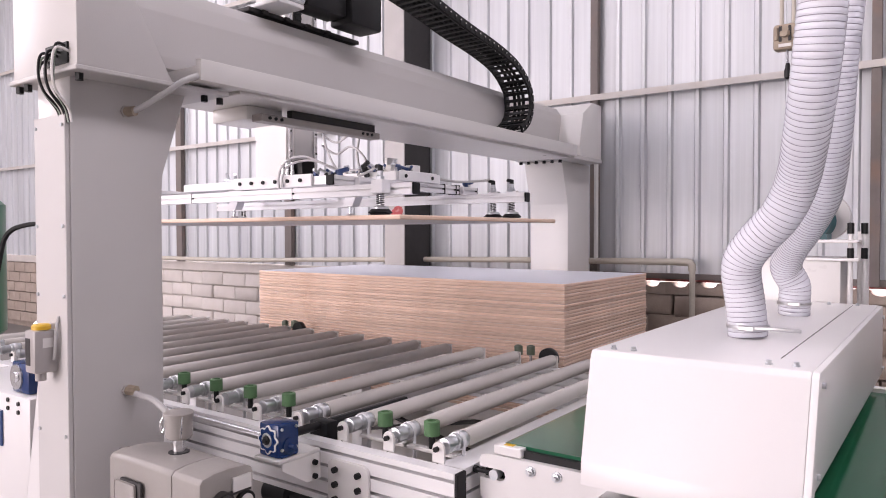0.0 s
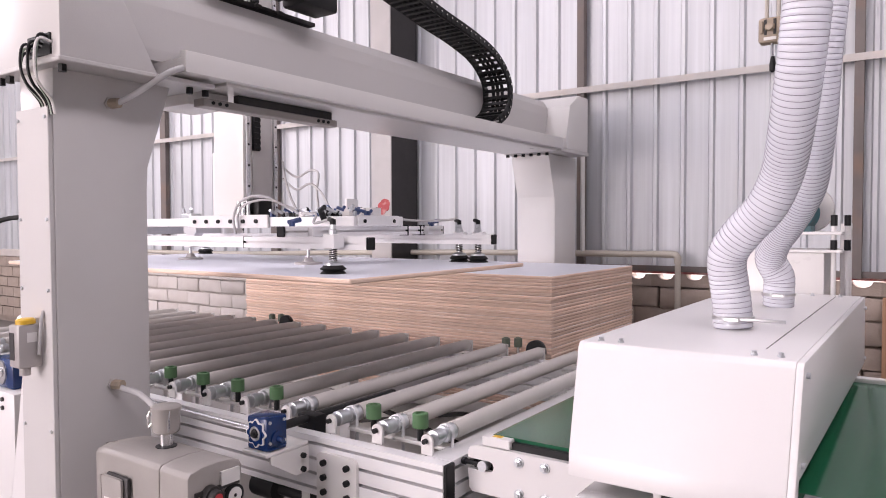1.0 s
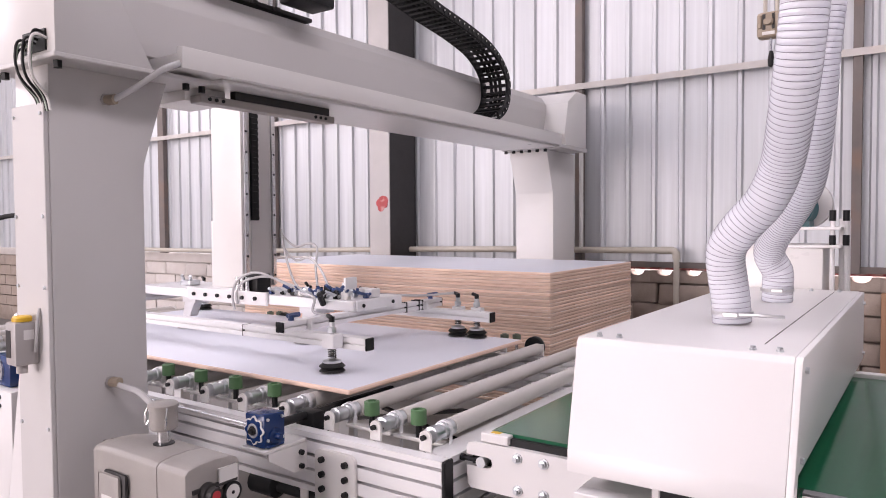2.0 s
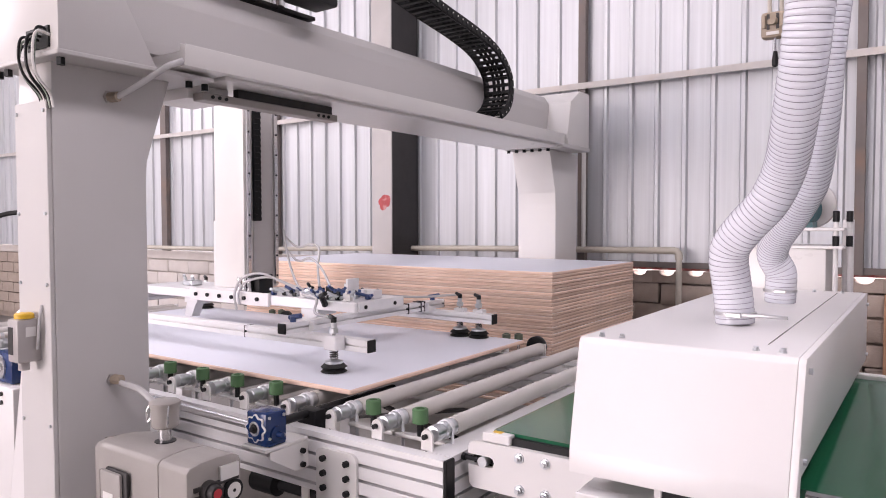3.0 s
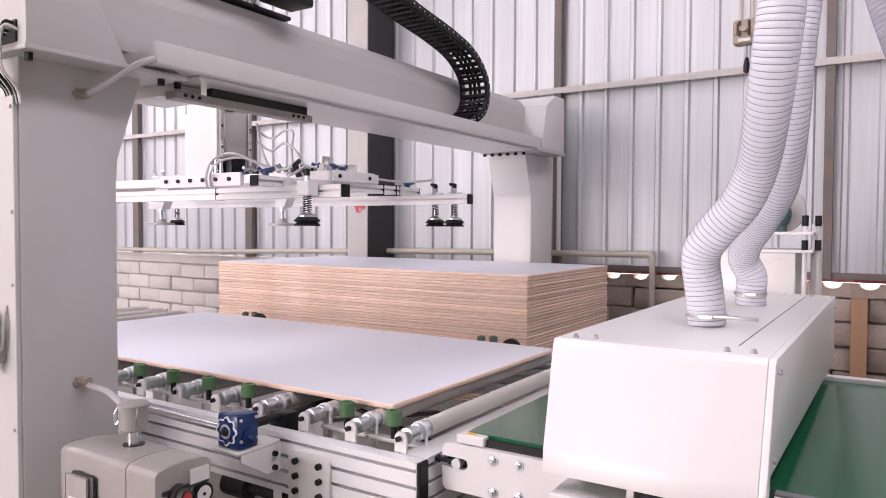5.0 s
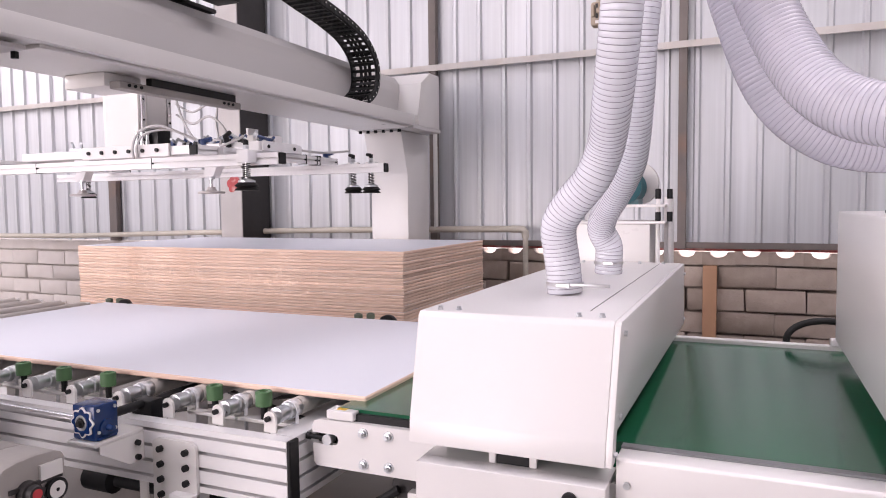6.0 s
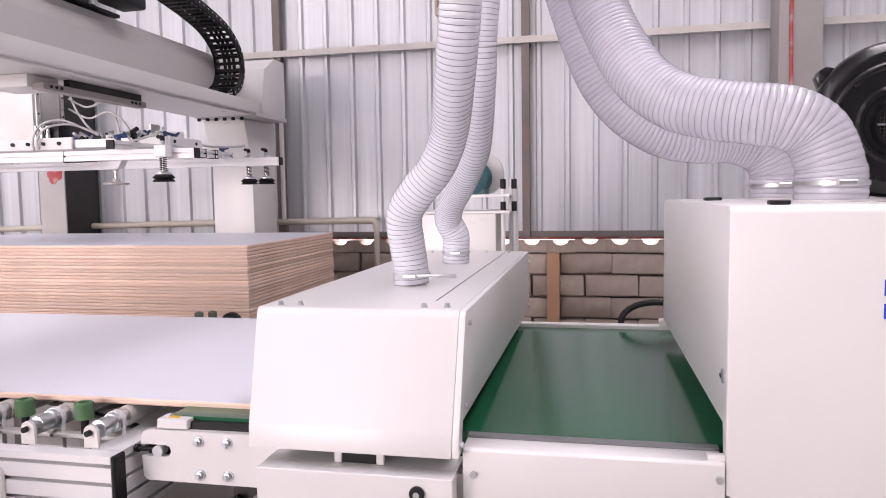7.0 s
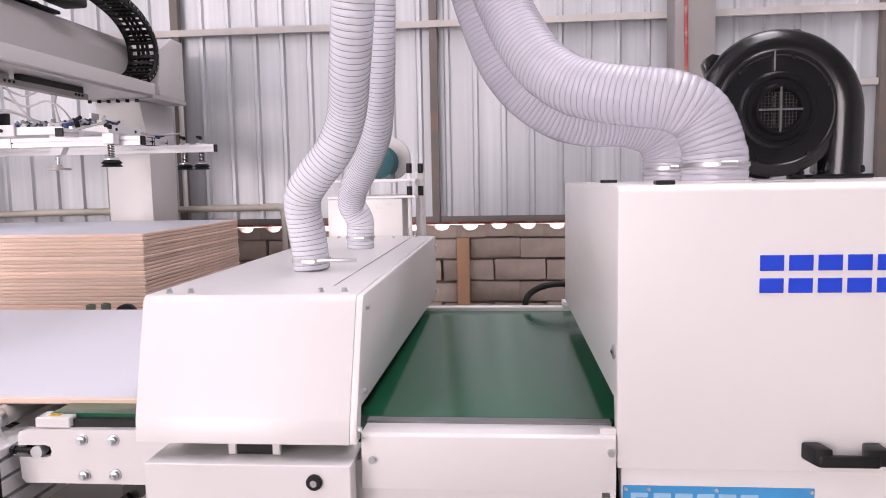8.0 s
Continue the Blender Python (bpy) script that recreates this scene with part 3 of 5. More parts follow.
# Trolley on the beam: motors above, strip and plate below.
trolley = thing("gantry_trolley", "motor trolley with black servo motors riding on the gantry beam", "trolley", (-2.3, 2.4, 2.36))
bm = box(shape(), -2.44, -2.20, 1.8, 2.45, 2.394, 2.412, 0.004)
part("base_plate", bm, M_DARK, trolley)
bm = lathe(shape(), (-2.10, 1.80, 2.49), (0, 1, 0), [(0, 0.04), (0.004, 0.06), (0.07, 0.062), (0.075, 0.066), (0.17, 0.066)], 24)
part("gear_head", bm, M_STEEL, trolley, "bright steel gear head")
bm = box(shape(), -2.16, -2.04, 1.971, 2.20, 2.43, 2.545, 0.012)
sm = part("servo_motor", bm, M_BLACK, trolley, "black servo motor")
bm = box(shape(), -2.0395, -2.038, 2.05, 2.11, 2.50, 2.515)
part("label", bm, M_LABEL, sm)
bm = box(shape(), -2.15, -2.01, 2.2005, 2.40, 2.405, 2.57, 0.016)
part("motor_cap", bm, M_BLACK, trolley)
bm = box(shape(), -2.26, -2.06, 1.83, 1.97, 2.4125, 2.43, 0.003, 1)
part("motor_flange", bm, M_ALU, trolley)
for y in (1.86, 1.98, 2.1, 2.22):
    bm = box(shape(), -2.215, -2.185, y, y + 0.03, 2.3925, 2.41, 0.003, 1)
    part("clamp", bm, M_DARK, trolley)
bm = box(shape(), -2.14, -2.08, 1.76, 2.46, 1.935, 1.964, 0.003, 1)
part("cover_strip", bm, M_PUMP, trolley, "grey cover strip")
for y in (1.80, 2.34):
    for k in range(3):
        bm = cyl(shape(), (-2.0795, y + 0.03 * k, 1.95), (-2.074, y + 0.03 * k, 1.95), 0.007, 6)
        part("bolt", bm, M_BLACK, trolley)
bm = box(shape(), -2.36, -2.142, 1.74, 1.92, 1.945, 1.9995, 0.004)
part("carriage_block", bm, M_CREAM, trolley)
bm = box(shape(), -2.125, -2.095, 1.93, 2.44, 1.9645, 1.9995)
part("hanger_plate", bm, M_DARK, trolley)

# Vacuum gripper with its vertical ram.
G = (-2.8, 2.7, 1.02)
gripper = thing("vacuum_gripper", "aluminium vacuum gripper with black suction cups on a vertical ram", "gripper", G)
bm = box(shape(), -3.13, -2.889, 2.60, 2.83, 1.1405, 2.75, 0.004)
part("ram", bm, M_CREAM, gripper, "pale box-section ram")
bm = box(shape(), -2.8885, -2.884, 2.66, 2.79, 1.16, 2.74)
part("ram_face", bm, M_GREY, gripper)
for y in (2.612, 2.80):
    bm = box(shape(), -2.8885, -2.872, y, y + 0.024, 1.15, 2.74, 0.002, 1)
    r = part("linear_rail", bm, M_STEEL, gripper, "bright steel linear rail")
    for k in range(14):
        bm = cyl(shape(), (-2.872, y + 0.012, 1.2 + 0.11 * k), (-2.8705, y + 0.012, 1.2 + 0.11 * k), 0.006, 8)
        part("bolt", bm, M_BLACK, r)
bm = shape()
box(bm, -2.8835, -2.868, 2.655, 2.70, 1.50, 2.70)
for k in range(40):
    box(bm, -2.868, -2.862, 2.657, 2.698, 1.505 + 0.03 * k, 1.52 + 0.03 * k)
part("gear_rack", bm, M_BLACK, gripper, "black toothed rack")
bm = box(shape(), -3.17, -3.14, 2.62, 2.68, 1.13, 1.5, 0.003)
part("cable_guard", bm, M_WHITE, gripper)


def profile(bm, x0, x1, y0, y1, z0, z1, along):
    """Aluminium extrusion with a groove on each long side."""
    g = 0.012
    if along == "x":
        h = (z0 + z1) / 2
        pts = [(y0, z0), (y1, z0), (y1, h - 0.004), (y1 - g, h - 0.004), (y1 - g, h + 0.004), (y1, h + 0.004), (y1, z1), (y0, z1), (y0, h + 0.004), (y0 + g, h + 0.004), (y0 + g, h - 0.004), (y0, h - 0.004)]
        prism(bm, pts, "x", x0, x1)
    else:
        h = (z0 + z1) / 2
        pts = [(x0, z0), (x1, z0), (x1, h - 0.004), (x1 - g, h - 0.004), (x1 - g, h + 0.004), (x1, h + 0.004), (x1, z1), (x0, z1), (x0, h + 0.004), (x0 + g, h + 0.004), (x0 + g, h - 0.004), (x0, h - 0.004)]
        prism(bm, pts, "y", y0, y1)
    return bm


# Spine, side beams and cross bars.
bm = box(shape(), -3.60, -1.962, 2.435, 2.78, 1.0955, 1.14, 0.003, 1)
part("spine", bm, M_ALU, gripper)
bm = box(shape(), -3.11, -2.50, 2.418, 2.4345, 1.088, 1.152, 0.003, 1)
sp = part("spine_plate", bm, M_WHITE, gripper)
for k in range(6):
    bm = cyl(shape(), (-3.05 + 0.095 * k, 2.418, 1.121), (-3.05 + 0.095 * k, 2.408, 1.121), 0.010, 8)
    b = part("bolt", bm, M_BLACK, sp)
bm = box(shape(), -1.9615, -1.95, 2.45, 2.735, 1.0955, 1.143, 0.003, 1)
ep = part("end_plate", bm, M_ALU, gripper)
for y in (2.49, 2.695):
    bm = cyl(shape(), (-1.9495, y, 1.118), (-1.945, y, 1.118), 0.009, 8)
    part("bolt", bm, M_BLACK, ep)
for y, xe in ((2.135, -1.615), (3.02, -1.61)):
    bm = profile(shape(), -4.05, xe, y - 0.023, y + 0.023, 1.007, 1.0535, "x")
    rl = part("side_beam", bm, M_ALU, gripper)
    bm = box(shape(), xe + 0.0005, xe + 0.008, y - 0.0235, y + 0.0235, 1.0065, 1.0538, 0.003, 1)
    part("end_cap", bm, M_BLACK, rl, "black plastic end cap")
for x in (-1.99, -3.55):
    bm = profile(shape(), x - 0.022, x + 0.022, 2.045, 3.12, 1.054, 1.095, "y")
    cr = part("cross_bar", bm, M_ALU, gripper)
    for y in (2.0365, 3.1205):
        bm = box(shape(), x - 0.0225, x + 0.0225, y, y + 0.008, 1.0535, 1.0955, 0.003, 1)
        part("end_cap", bm, M_BLACK, cr, "black plastic end cap")
    for y in (2.165, 2.95):
        bm = shape()
        prism(bm, [(y, 1.0545), (y + 0.04, 1.0545), (y, 1.091)], "x", x + 0.0225, x + 0.05)
        part("corner_bracket", bm, M_ALU, cr)


def suction_cup(x, y, zb, top, spring=True, grey=False):
    c = shape()
    r = 0.050 if not grey else 0.066
    if grey:
        lathe(c, (x, y, zb), (0, 0, 1), [(0, r * 0.96), (0.002, r), (0.009, r), (0.011, r * 0.96), (0.014, r * 0.45), (0.022, 0.022), (0.034, 0.018), (0.035, 0.0)], 24)
        cup = part("suction_cup", c, M_OIL, gripper, "flat grey suction pad")
    else:
        lathe(c, (x, y, zb), (0, 0, 1), [(0, r * 0.92), (0.002, r), (0.008, r * 0.88), (0.013, r * 0.76), (0.017, r * 0.94), (0.020, r), (0.026, r * 0.86), (0.033, r * 0.72), (0.035, r * 0.4), (0.036, 0)], 24)
        cup = part("suction_cup", c, M_RUBBER, gripper, "black rubber bellows suction cup")
        d = lathe(shape(), (x, y, zb + 0.033), (0, 0, 1), [(0, r * 0.7), (0.008, r * 0.7), (0.013, 0.018), (0.017, 0.012)], 20)
        part("plate", d, M_ZINC, cup)
    st = cyl(shape(), (x, y, zb + 0.02), (x, y, top + 0.035), 0.008, 12)
    part("stem", st, M_STEEL, cup)
    if spring:
        pts = [Vector((x + 0.015 * math.cos(a), y + 0.015 * math.sin(a), zb + 0.051 + (1.046 - zb - 0.051) * a / (16 * math.pi))) for a in [i * math.pi / 5 for i in range(81)]]
        part("spring", tube(shape(), pts, 0.0021, 6), M_DARK, cup)
    nut = shape()
    lathe(nut, (x, y, top), (0, 0, 1), [(0, 0.017), (0.018, 0.017), (0.022, 0.012), (0.04, 0.012)], 8)
    part("nut", nut, M_ZINC, cup)
    fit_ = shape()
    cyl(fit_, (x, y, top + 0.04), (x, y, top + 0.06), 0.011, 8)
    cyl(fit_, (x, y, top + 0.055), (x - 0.03, y + 0.012, top + 0.06), 0.009, 8)
    part("fitting", fit_, M_BLACK, cup)
    return cup


ZB = 0.929
SPRUNG = []
for x, y, blk in ((-1.75, 2.08, True), (-1.825, 3.055, False), (-1.715, 3.055, False), (-3.92, 2.08, True), (-3.83, 3.055, False)):
    SPRUNG.append(suction_cup(x, y, ZB, 1.075))
    bm = box(shape(), x - 0.03, x + 0.03, (2.055 if blk else 3.0445), (2.1105 if blk else 3.08), 1.012, 1.066, 0.003, 1)
    part("cup_clamp", bm, M_ALU, gripper)
for x, y in ((-2.31, 2.5), (-3.21, 2.5)):
    SPRUNG.append(suction_cup(x, y, ZB, 1.0, False, True))
    bm = shape()
    prism(bm, [(x - 0.03, 0.985), (x + 0.03, 0.985), (x + 0.07, 1.06), (x - 0.01, 1.06)], "y", y - 0.02, y + 0.03)
    box(bm, x - 0.03, x + 0.08, y - 0.02, 2.60, 1.06, 1.095)
    part("pad_bracket", bm, M_ALU, gripper)

# Valves and air hoses on the spine.
rng = random.Random(7)
TOP = 1.1405
for k in range(26):
    x, y = -2.52 + 0.02 * k + rng.uniform(-0.01, 0.01), (2.45, 2.55, 2.65)[k % 3] + rng.uniform(0, 0.03)
    h = rng.uniform(0.012, 0.036)
    bm = box(shape(), x, x + rng.uniform(0.018, 0.032), y, y + 0.026, TOP + 0.0005, TOP + h, 0.005)
    v = part("valve", bm, (M_BLUEV, M_BLACK, M_ZINC, M_BLACK, M_LABEL)[k % 5], gripper, "blue and black pneumatic valve")
    bm = shape()
    ex, ey = x + 0.02 + rng.uniform(-0.04, 0.04), y + rng.uniform(-0.04, 0.02)
    cyl(bm, (x + 0.018, y + 0.018, TOP + h - 0.01), (ex, ey, TOP + h + rng.uniform(0.004, 0.02)), 0.0075, 8)
    cyl(bm, (x + 0.018, y + 0.018, TOP + h - 0.012), (x + 0.055, y - 0.01, TOP + h), 0.007, 8)
    part("fitting", bm, (M_ZINC, M_BLUEV, M_BLACK)[k % 3], v)
bm = box(shape(), -2.70, -2.61, 2.46, 2.55, TOP + 0.0005, 1.235, 0.008)
part("vacuum_block", bm, M_BLACK, gripper, "black vacuum block with silver ports")
for k in range(3):
    bm = lathe(shape(), (-2.735 + 0.036 * k, 2.445, TOP), (0, 0, 1), [(0, 0.014), (0.03, 0.014), (0.031, 0.010), (0.06, 0.010), (0.061, 0.013), (0.078, 0.013)], 12)
    part("port", bm, M_STEEL, gripper)
bm = shape()
box(bm, -2.17, -2.155, 2.60, 2.68, TOP + 0.0005, 1.225, 0.002, 1)
box(bm, -2.2, -2.1705, 2.62, 2.66, TOP + 0.0005, 1.20, 0.003, 1)
part("valve_bracket", bm, M_ALU, gripper)
for x in (-2.10, -2.04):
    bm = box(shape(), x, x + 0.045, 2.60, 2.66, TOP + 0.0005, 1.18, 0.003, 1)
    part("valve_box", bm, M_WHITE, gripper)
bm = shape()
cyl(bm, (-2.13, 2.425, 1.12), (-2.12, 2.39, 1.17), 0.014, 8)
cyl(bm, (-2.12, 2.39, 1.165), (-2.085, 2.38, 1.18), 0.011, 8)
part("fitting", bm, M_BLACK, gripper)
for y in (2.10, 3.05):
    bm = shape()
    cyl(bm, (-1.99, y, 1.0955), (-1.99, y, 1.118), 0.012, 8)
    cyl(bm, (-2.01, y, 1.112), (-1.955, y + 0.01, 1.122), 0.010, 8)
    part("fitting", bm, M_BLUEV, gripper)
# Small junction on the far half of the spine.
bm = shape()
box(bm, -3.36, -3.27, 2.55, 2.62, TOP + 0.0005, 1.17, 0.006)
cyl(bm, (-3.34, 2.56, 1.17), (-3.33, 2.54, 1.20), 0.009, 8)
cyl(bm, (-3.29, 2.57, 1.17), (-3.27, 2.55, 1.195), 0.009, 8)
part("junction", bm, M_ZINC, gripper)
for pts in ([(-2.72, 2.41, 1.06), (-2.715, 2.395, 1.14), (-2.67, 2.40, 1.215), (-2.58, 2.44, 1.245), (-2.48, 2.50, 1.20), (-2.42, 2.54, 1.165)],
            [(-2.70, 2.41, 1.09), (-2.69, 2.40, 1.15), (-2.64, 2.41, 1.205), (-2.55, 2.47, 1.225), (-2.46, 2.52, 1.19), (-2.40, 2.56, 1.165)],
            [(-2.84, 2.83, 1.45), (-2.74, 2.76, 1.34), (-2.62, 2.68, 1.25), (-2.52, 2.62, 1.19), (-2.47, 2.6, 1.165)],
            [(-2.86, 2.85, 1.42), (-2.70, 2.80, 1.36), (-2.52, 2.72, 1.38), (-2.42, 2.68, 1.36), (-2.41, 2.66, 1.27), (-2.36, 2.62, 1.18)],
            [(-2.86, 2.85, 1.36), (-2.66, 2.76, 1.29), (-2.48, 2.68, 1.31), (-2.36, 2.64, 1.26), (-2.28, 2.62, 1.17)],
            [(-2.40, 2.52, 1.16), (-2.30, 2.46, 1.155), (-2.16, 2.40, 1.15), (-2.05, 2.28, 1.11), (-1.86, 2.16, 1.12), (-1.78, 2.10, 1.125)],
            [(-2.2, 2.6, 1.16), (-2.08, 2.75, 1.14), (-1.99, 2.95, 1.12), (-1.90, 3.05, 1.125), (-1.85, 3.06, 1.13)]):
    bm = tube(shape(), smooth_path(pts, 6), 0.006, 8)
    part("air_hose", bm, M_AIR, gripper, "clear air hose")
for y in (2.82, 2.92, 2.95):
    bm = box(shape(), -2.016, -1.964, y, y + 0.005, 1.05, 1.10)
    part("cable_tie", bm, M_BLACK, gripper)
for x in (-2.3, -3.05):
    bm = box(shape(), x, x + 0.002, 2.1105, 2.1595, 1.0055, 1.055)
    part("cable_tie", bm, M_BLACK, gripper)

# ---- roller conveyor ----
conv = thing("roller_conveyor", "aluminium roller conveyor with grey rubber rollers", "conveyor", (-2.6, 2.45, 0))
RZ, RR = 0.882, 0.027
ROLL_X = [-1.075, -1.26, -1.45, -1.655, -1.865, -2.075, -2.285, -2.495, -2.705, -2.915, -3.125, -3.335, -3.545, -3.755, -3.965, -4.175, -4.385]
FX1 = -0.985


def beam_profile(bm, y0, y1, z0, z1, x0, x1, grooves):
    """A tall extrusion with several grooves on both faces."""
    h = (z1 - z0) / grooves
    front, back = [], []
    for k in range(grooves):
        zc = z0 + h * (k + 0.5)
        front += [(y0, z0 + h * k + 0.001), (y0, zc - 0.005), (y0 + 0.026, zc - 0.005), (y0 + 0.026, zc + 0.005), (y0, zc + 0.005)]
        back += [(y1, zc - 0.005), (y1 - 0.012, zc - 0.005), (y1 - 0.012, zc + 0.005), (y1, zc + 0.005)]
    pts = front + [(y0, z1), (y1, z1)] + back[::-1] + [(y1, z0)]
    prism(bm, pts, "x", x0, x1)
    return bm


for y0, y1 in ((1.70, 1.742), (3.16, 3.22)):
    bm = beam_profile(shape(), y0, y1, 0.655, 0.842, -4.6, FX1, 4)
    part("side_rail", bm, M_ALU, conv, "grooved aluminium side rail")
    bm = box(shape(), FX1 + 0.0005, FX1 + 0.012, y0 - 0.001, y1 + 0.001, 0.655, 0.843, 0.003, 1)
    part("end_cap", bm, M_BLACK, conv, "black end cap")
bm = shape()
beam_profile(bm, -FX1, -FX1 + 0.085, 0.655, 0.842, 0, 1, 4)
for v in bm.verts:
    v.co = Vector((-v.co.y, 1.746 + v.co.x * (3.159 - 1.746), v.co.z))
bmesh.ops.recalc_face_normals(bm, faces=bm.faces)
part("end_rail", bm, M_ALU, conv, "grooved aluminium end rail")
for x in (-2.0, -3.1, -4.2):
    bm = box(shape(), x - 0.04, x + 0.04, 1.746, 3.159, 0.70, 0.78, 0.004)
    part("cross_member", bm, M_ALU, conv)
for x in (-1.33, -2.7, -4.3):
    for y in (1.70, 3.2):
        bm = box(shape(), x - 0.04, x + 0.04, y - 0.04, y + 0.04, 0.02, 0.6545, 0.004)
        lg = part("leg", bm, M_ALU, conv)
        bm = lathe(shape(), (x, y, 0), (0, 0, 1), [(0, 0.05), (0.015, 0.05), (0.02, 0.02), (0.03, 0.02)], 16)
        part("foot", bm, M_BLACK, lg)


def roller_bits(x):
    bm = lathe(shape(), (x, 1.875, RZ), (0, 1, 0), [(0, 0.02), (0.002, RR), (1.305, RR), (1.309, 0.015), (1.34, 0.012)], 24)
    r = part("roller", bm, M_TUBE, conv)
    bm = lathe(shape(), (x, 1.772, RZ), (0, 1, 0), [(0, 0.012), (0.004, 0.024), (0.03, 0.024), (0.033, 0.021), (0.05, 0.021), (0.053, 0.0255), (0.102, 0.0255)], 20)
    part("sleeve", bm, M_ZINC, r, "zinc-plated roller end")
    bm = lathe(shape(), (x, 1.838, RZ), (0, 1, 0), [(0, 0.0285), (0.014, 0.029)], 20)
    part("wrap", bm, M_WRAP, r, "clear plastic wrap")
    bm = box(shape(), x + 0.022, x + 0.026, 1.838, 1.85, RZ - 0.085, RZ + 0.004)
    part("strap", bm, M_WRAP, r)
    bm = shape()
    prism(bm, [(x - 0.02, 0.8425), (x + 0.02, 0.8425), (x + 0.02, RZ)] + [(x + 0.02 * math.cos(a), RZ + 0.02 * math.sin(a)) for a in [math.pi * i / 8 for i in range(1, 9)]], "y", 1.748, 1.756)
    b = part("bracket", bm, M_CREAM, conv, "pale upright roller bracket")
    for zz in (RZ, RZ - 0.048):
        bm = cyl(shape(), (x - 0.002, 1.7475, zz), (x - 0.002, 1.736, zz), 0.008, 8)
        part("bolt", bm, M_BLACK, b)
    bm = box(shape(), x - 0.02, x + 0.02, 3.205, 3.213, 0.8425, RZ + 0.02, 0.002, 1)
    part("bracket", bm, M_CREAM, conv)


for x in ROLL_X:
    roller_bits(x)

for x in (-1.165, -1.35, -1.80, -2.01, -2.215, -2.425, -2.635, -2.845, -3.055):
    bm = lathe(shape(), (x, 1.84, 0.885), (0, 0, 1), [(0, 0.02), (0.001, 0.0245), (0.043, 0.0245), (0.045, 0.021), (0.0452, 0.014), (0.040, 0.013), (0.040, 0.0)], 20)
    w = part("guide_wheel", bm, M_WHEEL, conv, "green nylon guide wheel")
    bm = cyl(shape(), (x, 1.84, 0.845), (x, 1.84, 0.885), 0.010, 8)
    part("axle", bm, M_BLACK, w)
    bm = box(shape(), x - 0.10, x + 0.10, 1.825, 1.855, 0.834, 0.845, 0.002, 1)
    part("wheel_bar", bm, M_CREAM, conv)
for x0 in (-1.70, -3.47):
    for dx, dy in ((0, 0), (0.055, 0.03)):
        bm = lathe(shape(), (x0 + dx, 3.30 + dy, 0.87), (0, 0, 1), [(0, 0.0215), (0.045, 0.0215), (0.0455, 0.012), (0.05, 0.012)], 16)
        part("guide_wheel", bm, M_WORN, conv, "dull green guide wheel")
        bm = cyl(shape(), (x0 + dx, 3.30 + dy, 0.80), (x0 + dx, 3.30 + dy, 0.87), 0.008, 8)
        part("axle", bm, M_STEEL, conv)
    bm = box(shape(), x0 - 0.03, x0 + 0.09, 3.2205, 3.36, 0.79, 0.80, 0.002, 1)
    part("wheel_bracket", bm, M_ALU, conv)
    bm = lathe(shape(), (x0 + 0.21, 3.215, RZ), (0, 1, 0), [(0, 0.048), (0.003, 0.05), (0.028, 0.05), (0.031, 0.048)], 28)
    part("drive_pulley", bm, M_BLACK, conv, "black drive pulley")

# Gear drive on the near rail.
bm = box(shape(), -1.606, -1.498, 1.528, 1.6995, 0.812, 0.823, 0.002, 1)
part("drive_shelf", bm, M_CREAM, conv)
bm = shape()
prism(bm, [(1.545, 0.79), (1.545, 0.8115), (1.6995, 0.8115), (1.6995, 0.728), (1.645, 0.728)], "x", -1.506, -1.498)
dp = part("drive_gusset", bm, M_CREAM, conv)
for zz in (0.742, 0.785):
    bm = cyl(shape(), (-1.498, 1.672, zz), (-1.488, 1.672, zz), 0.009, 8)
    part("bolt", bm, M_BLACK, dp)
# Lower drive: dark motor and shaft under the rollers on pale brackets.
bm = lathe(shape(), (-2.02, 1.93, 0.515), (1, 0, 0), [(0, 0.03), (0.01, 0.045), (0.13, 0.045), (0.14, 0.02), (0.75, 0.018)], 16)
part("lower_motor", bm, M_BLACK, conv, "black motor and shaft under the rollers")
for x in (-1.73, -1.60):
    bm = box(shape(), x - 0.02, x + 0.02, 1.905, 1.913, 0.40, 0.66, 0.003, 1)
    part("lower_bracket", bm, M_CREAM, conv)
bm = box(shape(), -2.3, -1.35, 1.915, 1.955, 0.575, 0.61, 0.003, 1)
part("lower_rail", bm, M_ALU, conv)
gear = thing("gear_drive", "blue cast worm gearbox with a bright flange", "gearbox", (-1.56, 1.58, 0.823))
bm = shape()
box(bm, -1.597, -1.510, 1.540, 1.622, 0.824, 0.925, 0.007)
box(bm, -1.602, -1.505, 1.548, 1.614, 0.824, 0.834, 0.003, 1)
part("housing", bm, M_BLUE, gear)
GX, GZ = -1.552, 0.877
def scallop(size, y0, y1):
    """An eight-lobed plate."""
    pts = []
    for i in range(48):
        a = 2 * math.pi * i / 48
        r = size + 0.0045 * math.cos(8 * a)
        pts.append((GX + r * math.cos(a), GZ + r * math.sin(a)))
    return prism(shape(), pts, "y", y0, y1)


fl = part("flange", scallop(0.0395, 1.5345, 1.5395), M_WHITE, gear, "bright scalloped flange ring")
part("flange_face", scallop(0.0352, 1.5335, 1.5343), M_BLUE, fl, "dark blue flange face")
for r, y in ((0.029, 1.5302), (0.022, 1.5302)):
    bm = lathe(shape(), (GX, y + 0.003, GZ), (0, -1, 0), [(0, r), (0.0025, r), (0.003, r - 0.005), (0.0015, r - 0.007)], 28)
    part("ring", bm, M_BLUE if r > 0.025 else M_ZINC, fl)
bm = lathe(shape(), (GX, 1.533, GZ), (0, -1, 0), [(0, 0.013), (0.006, 0.013), (0.0065, 0.008), (0.014, 0.007)], 16)
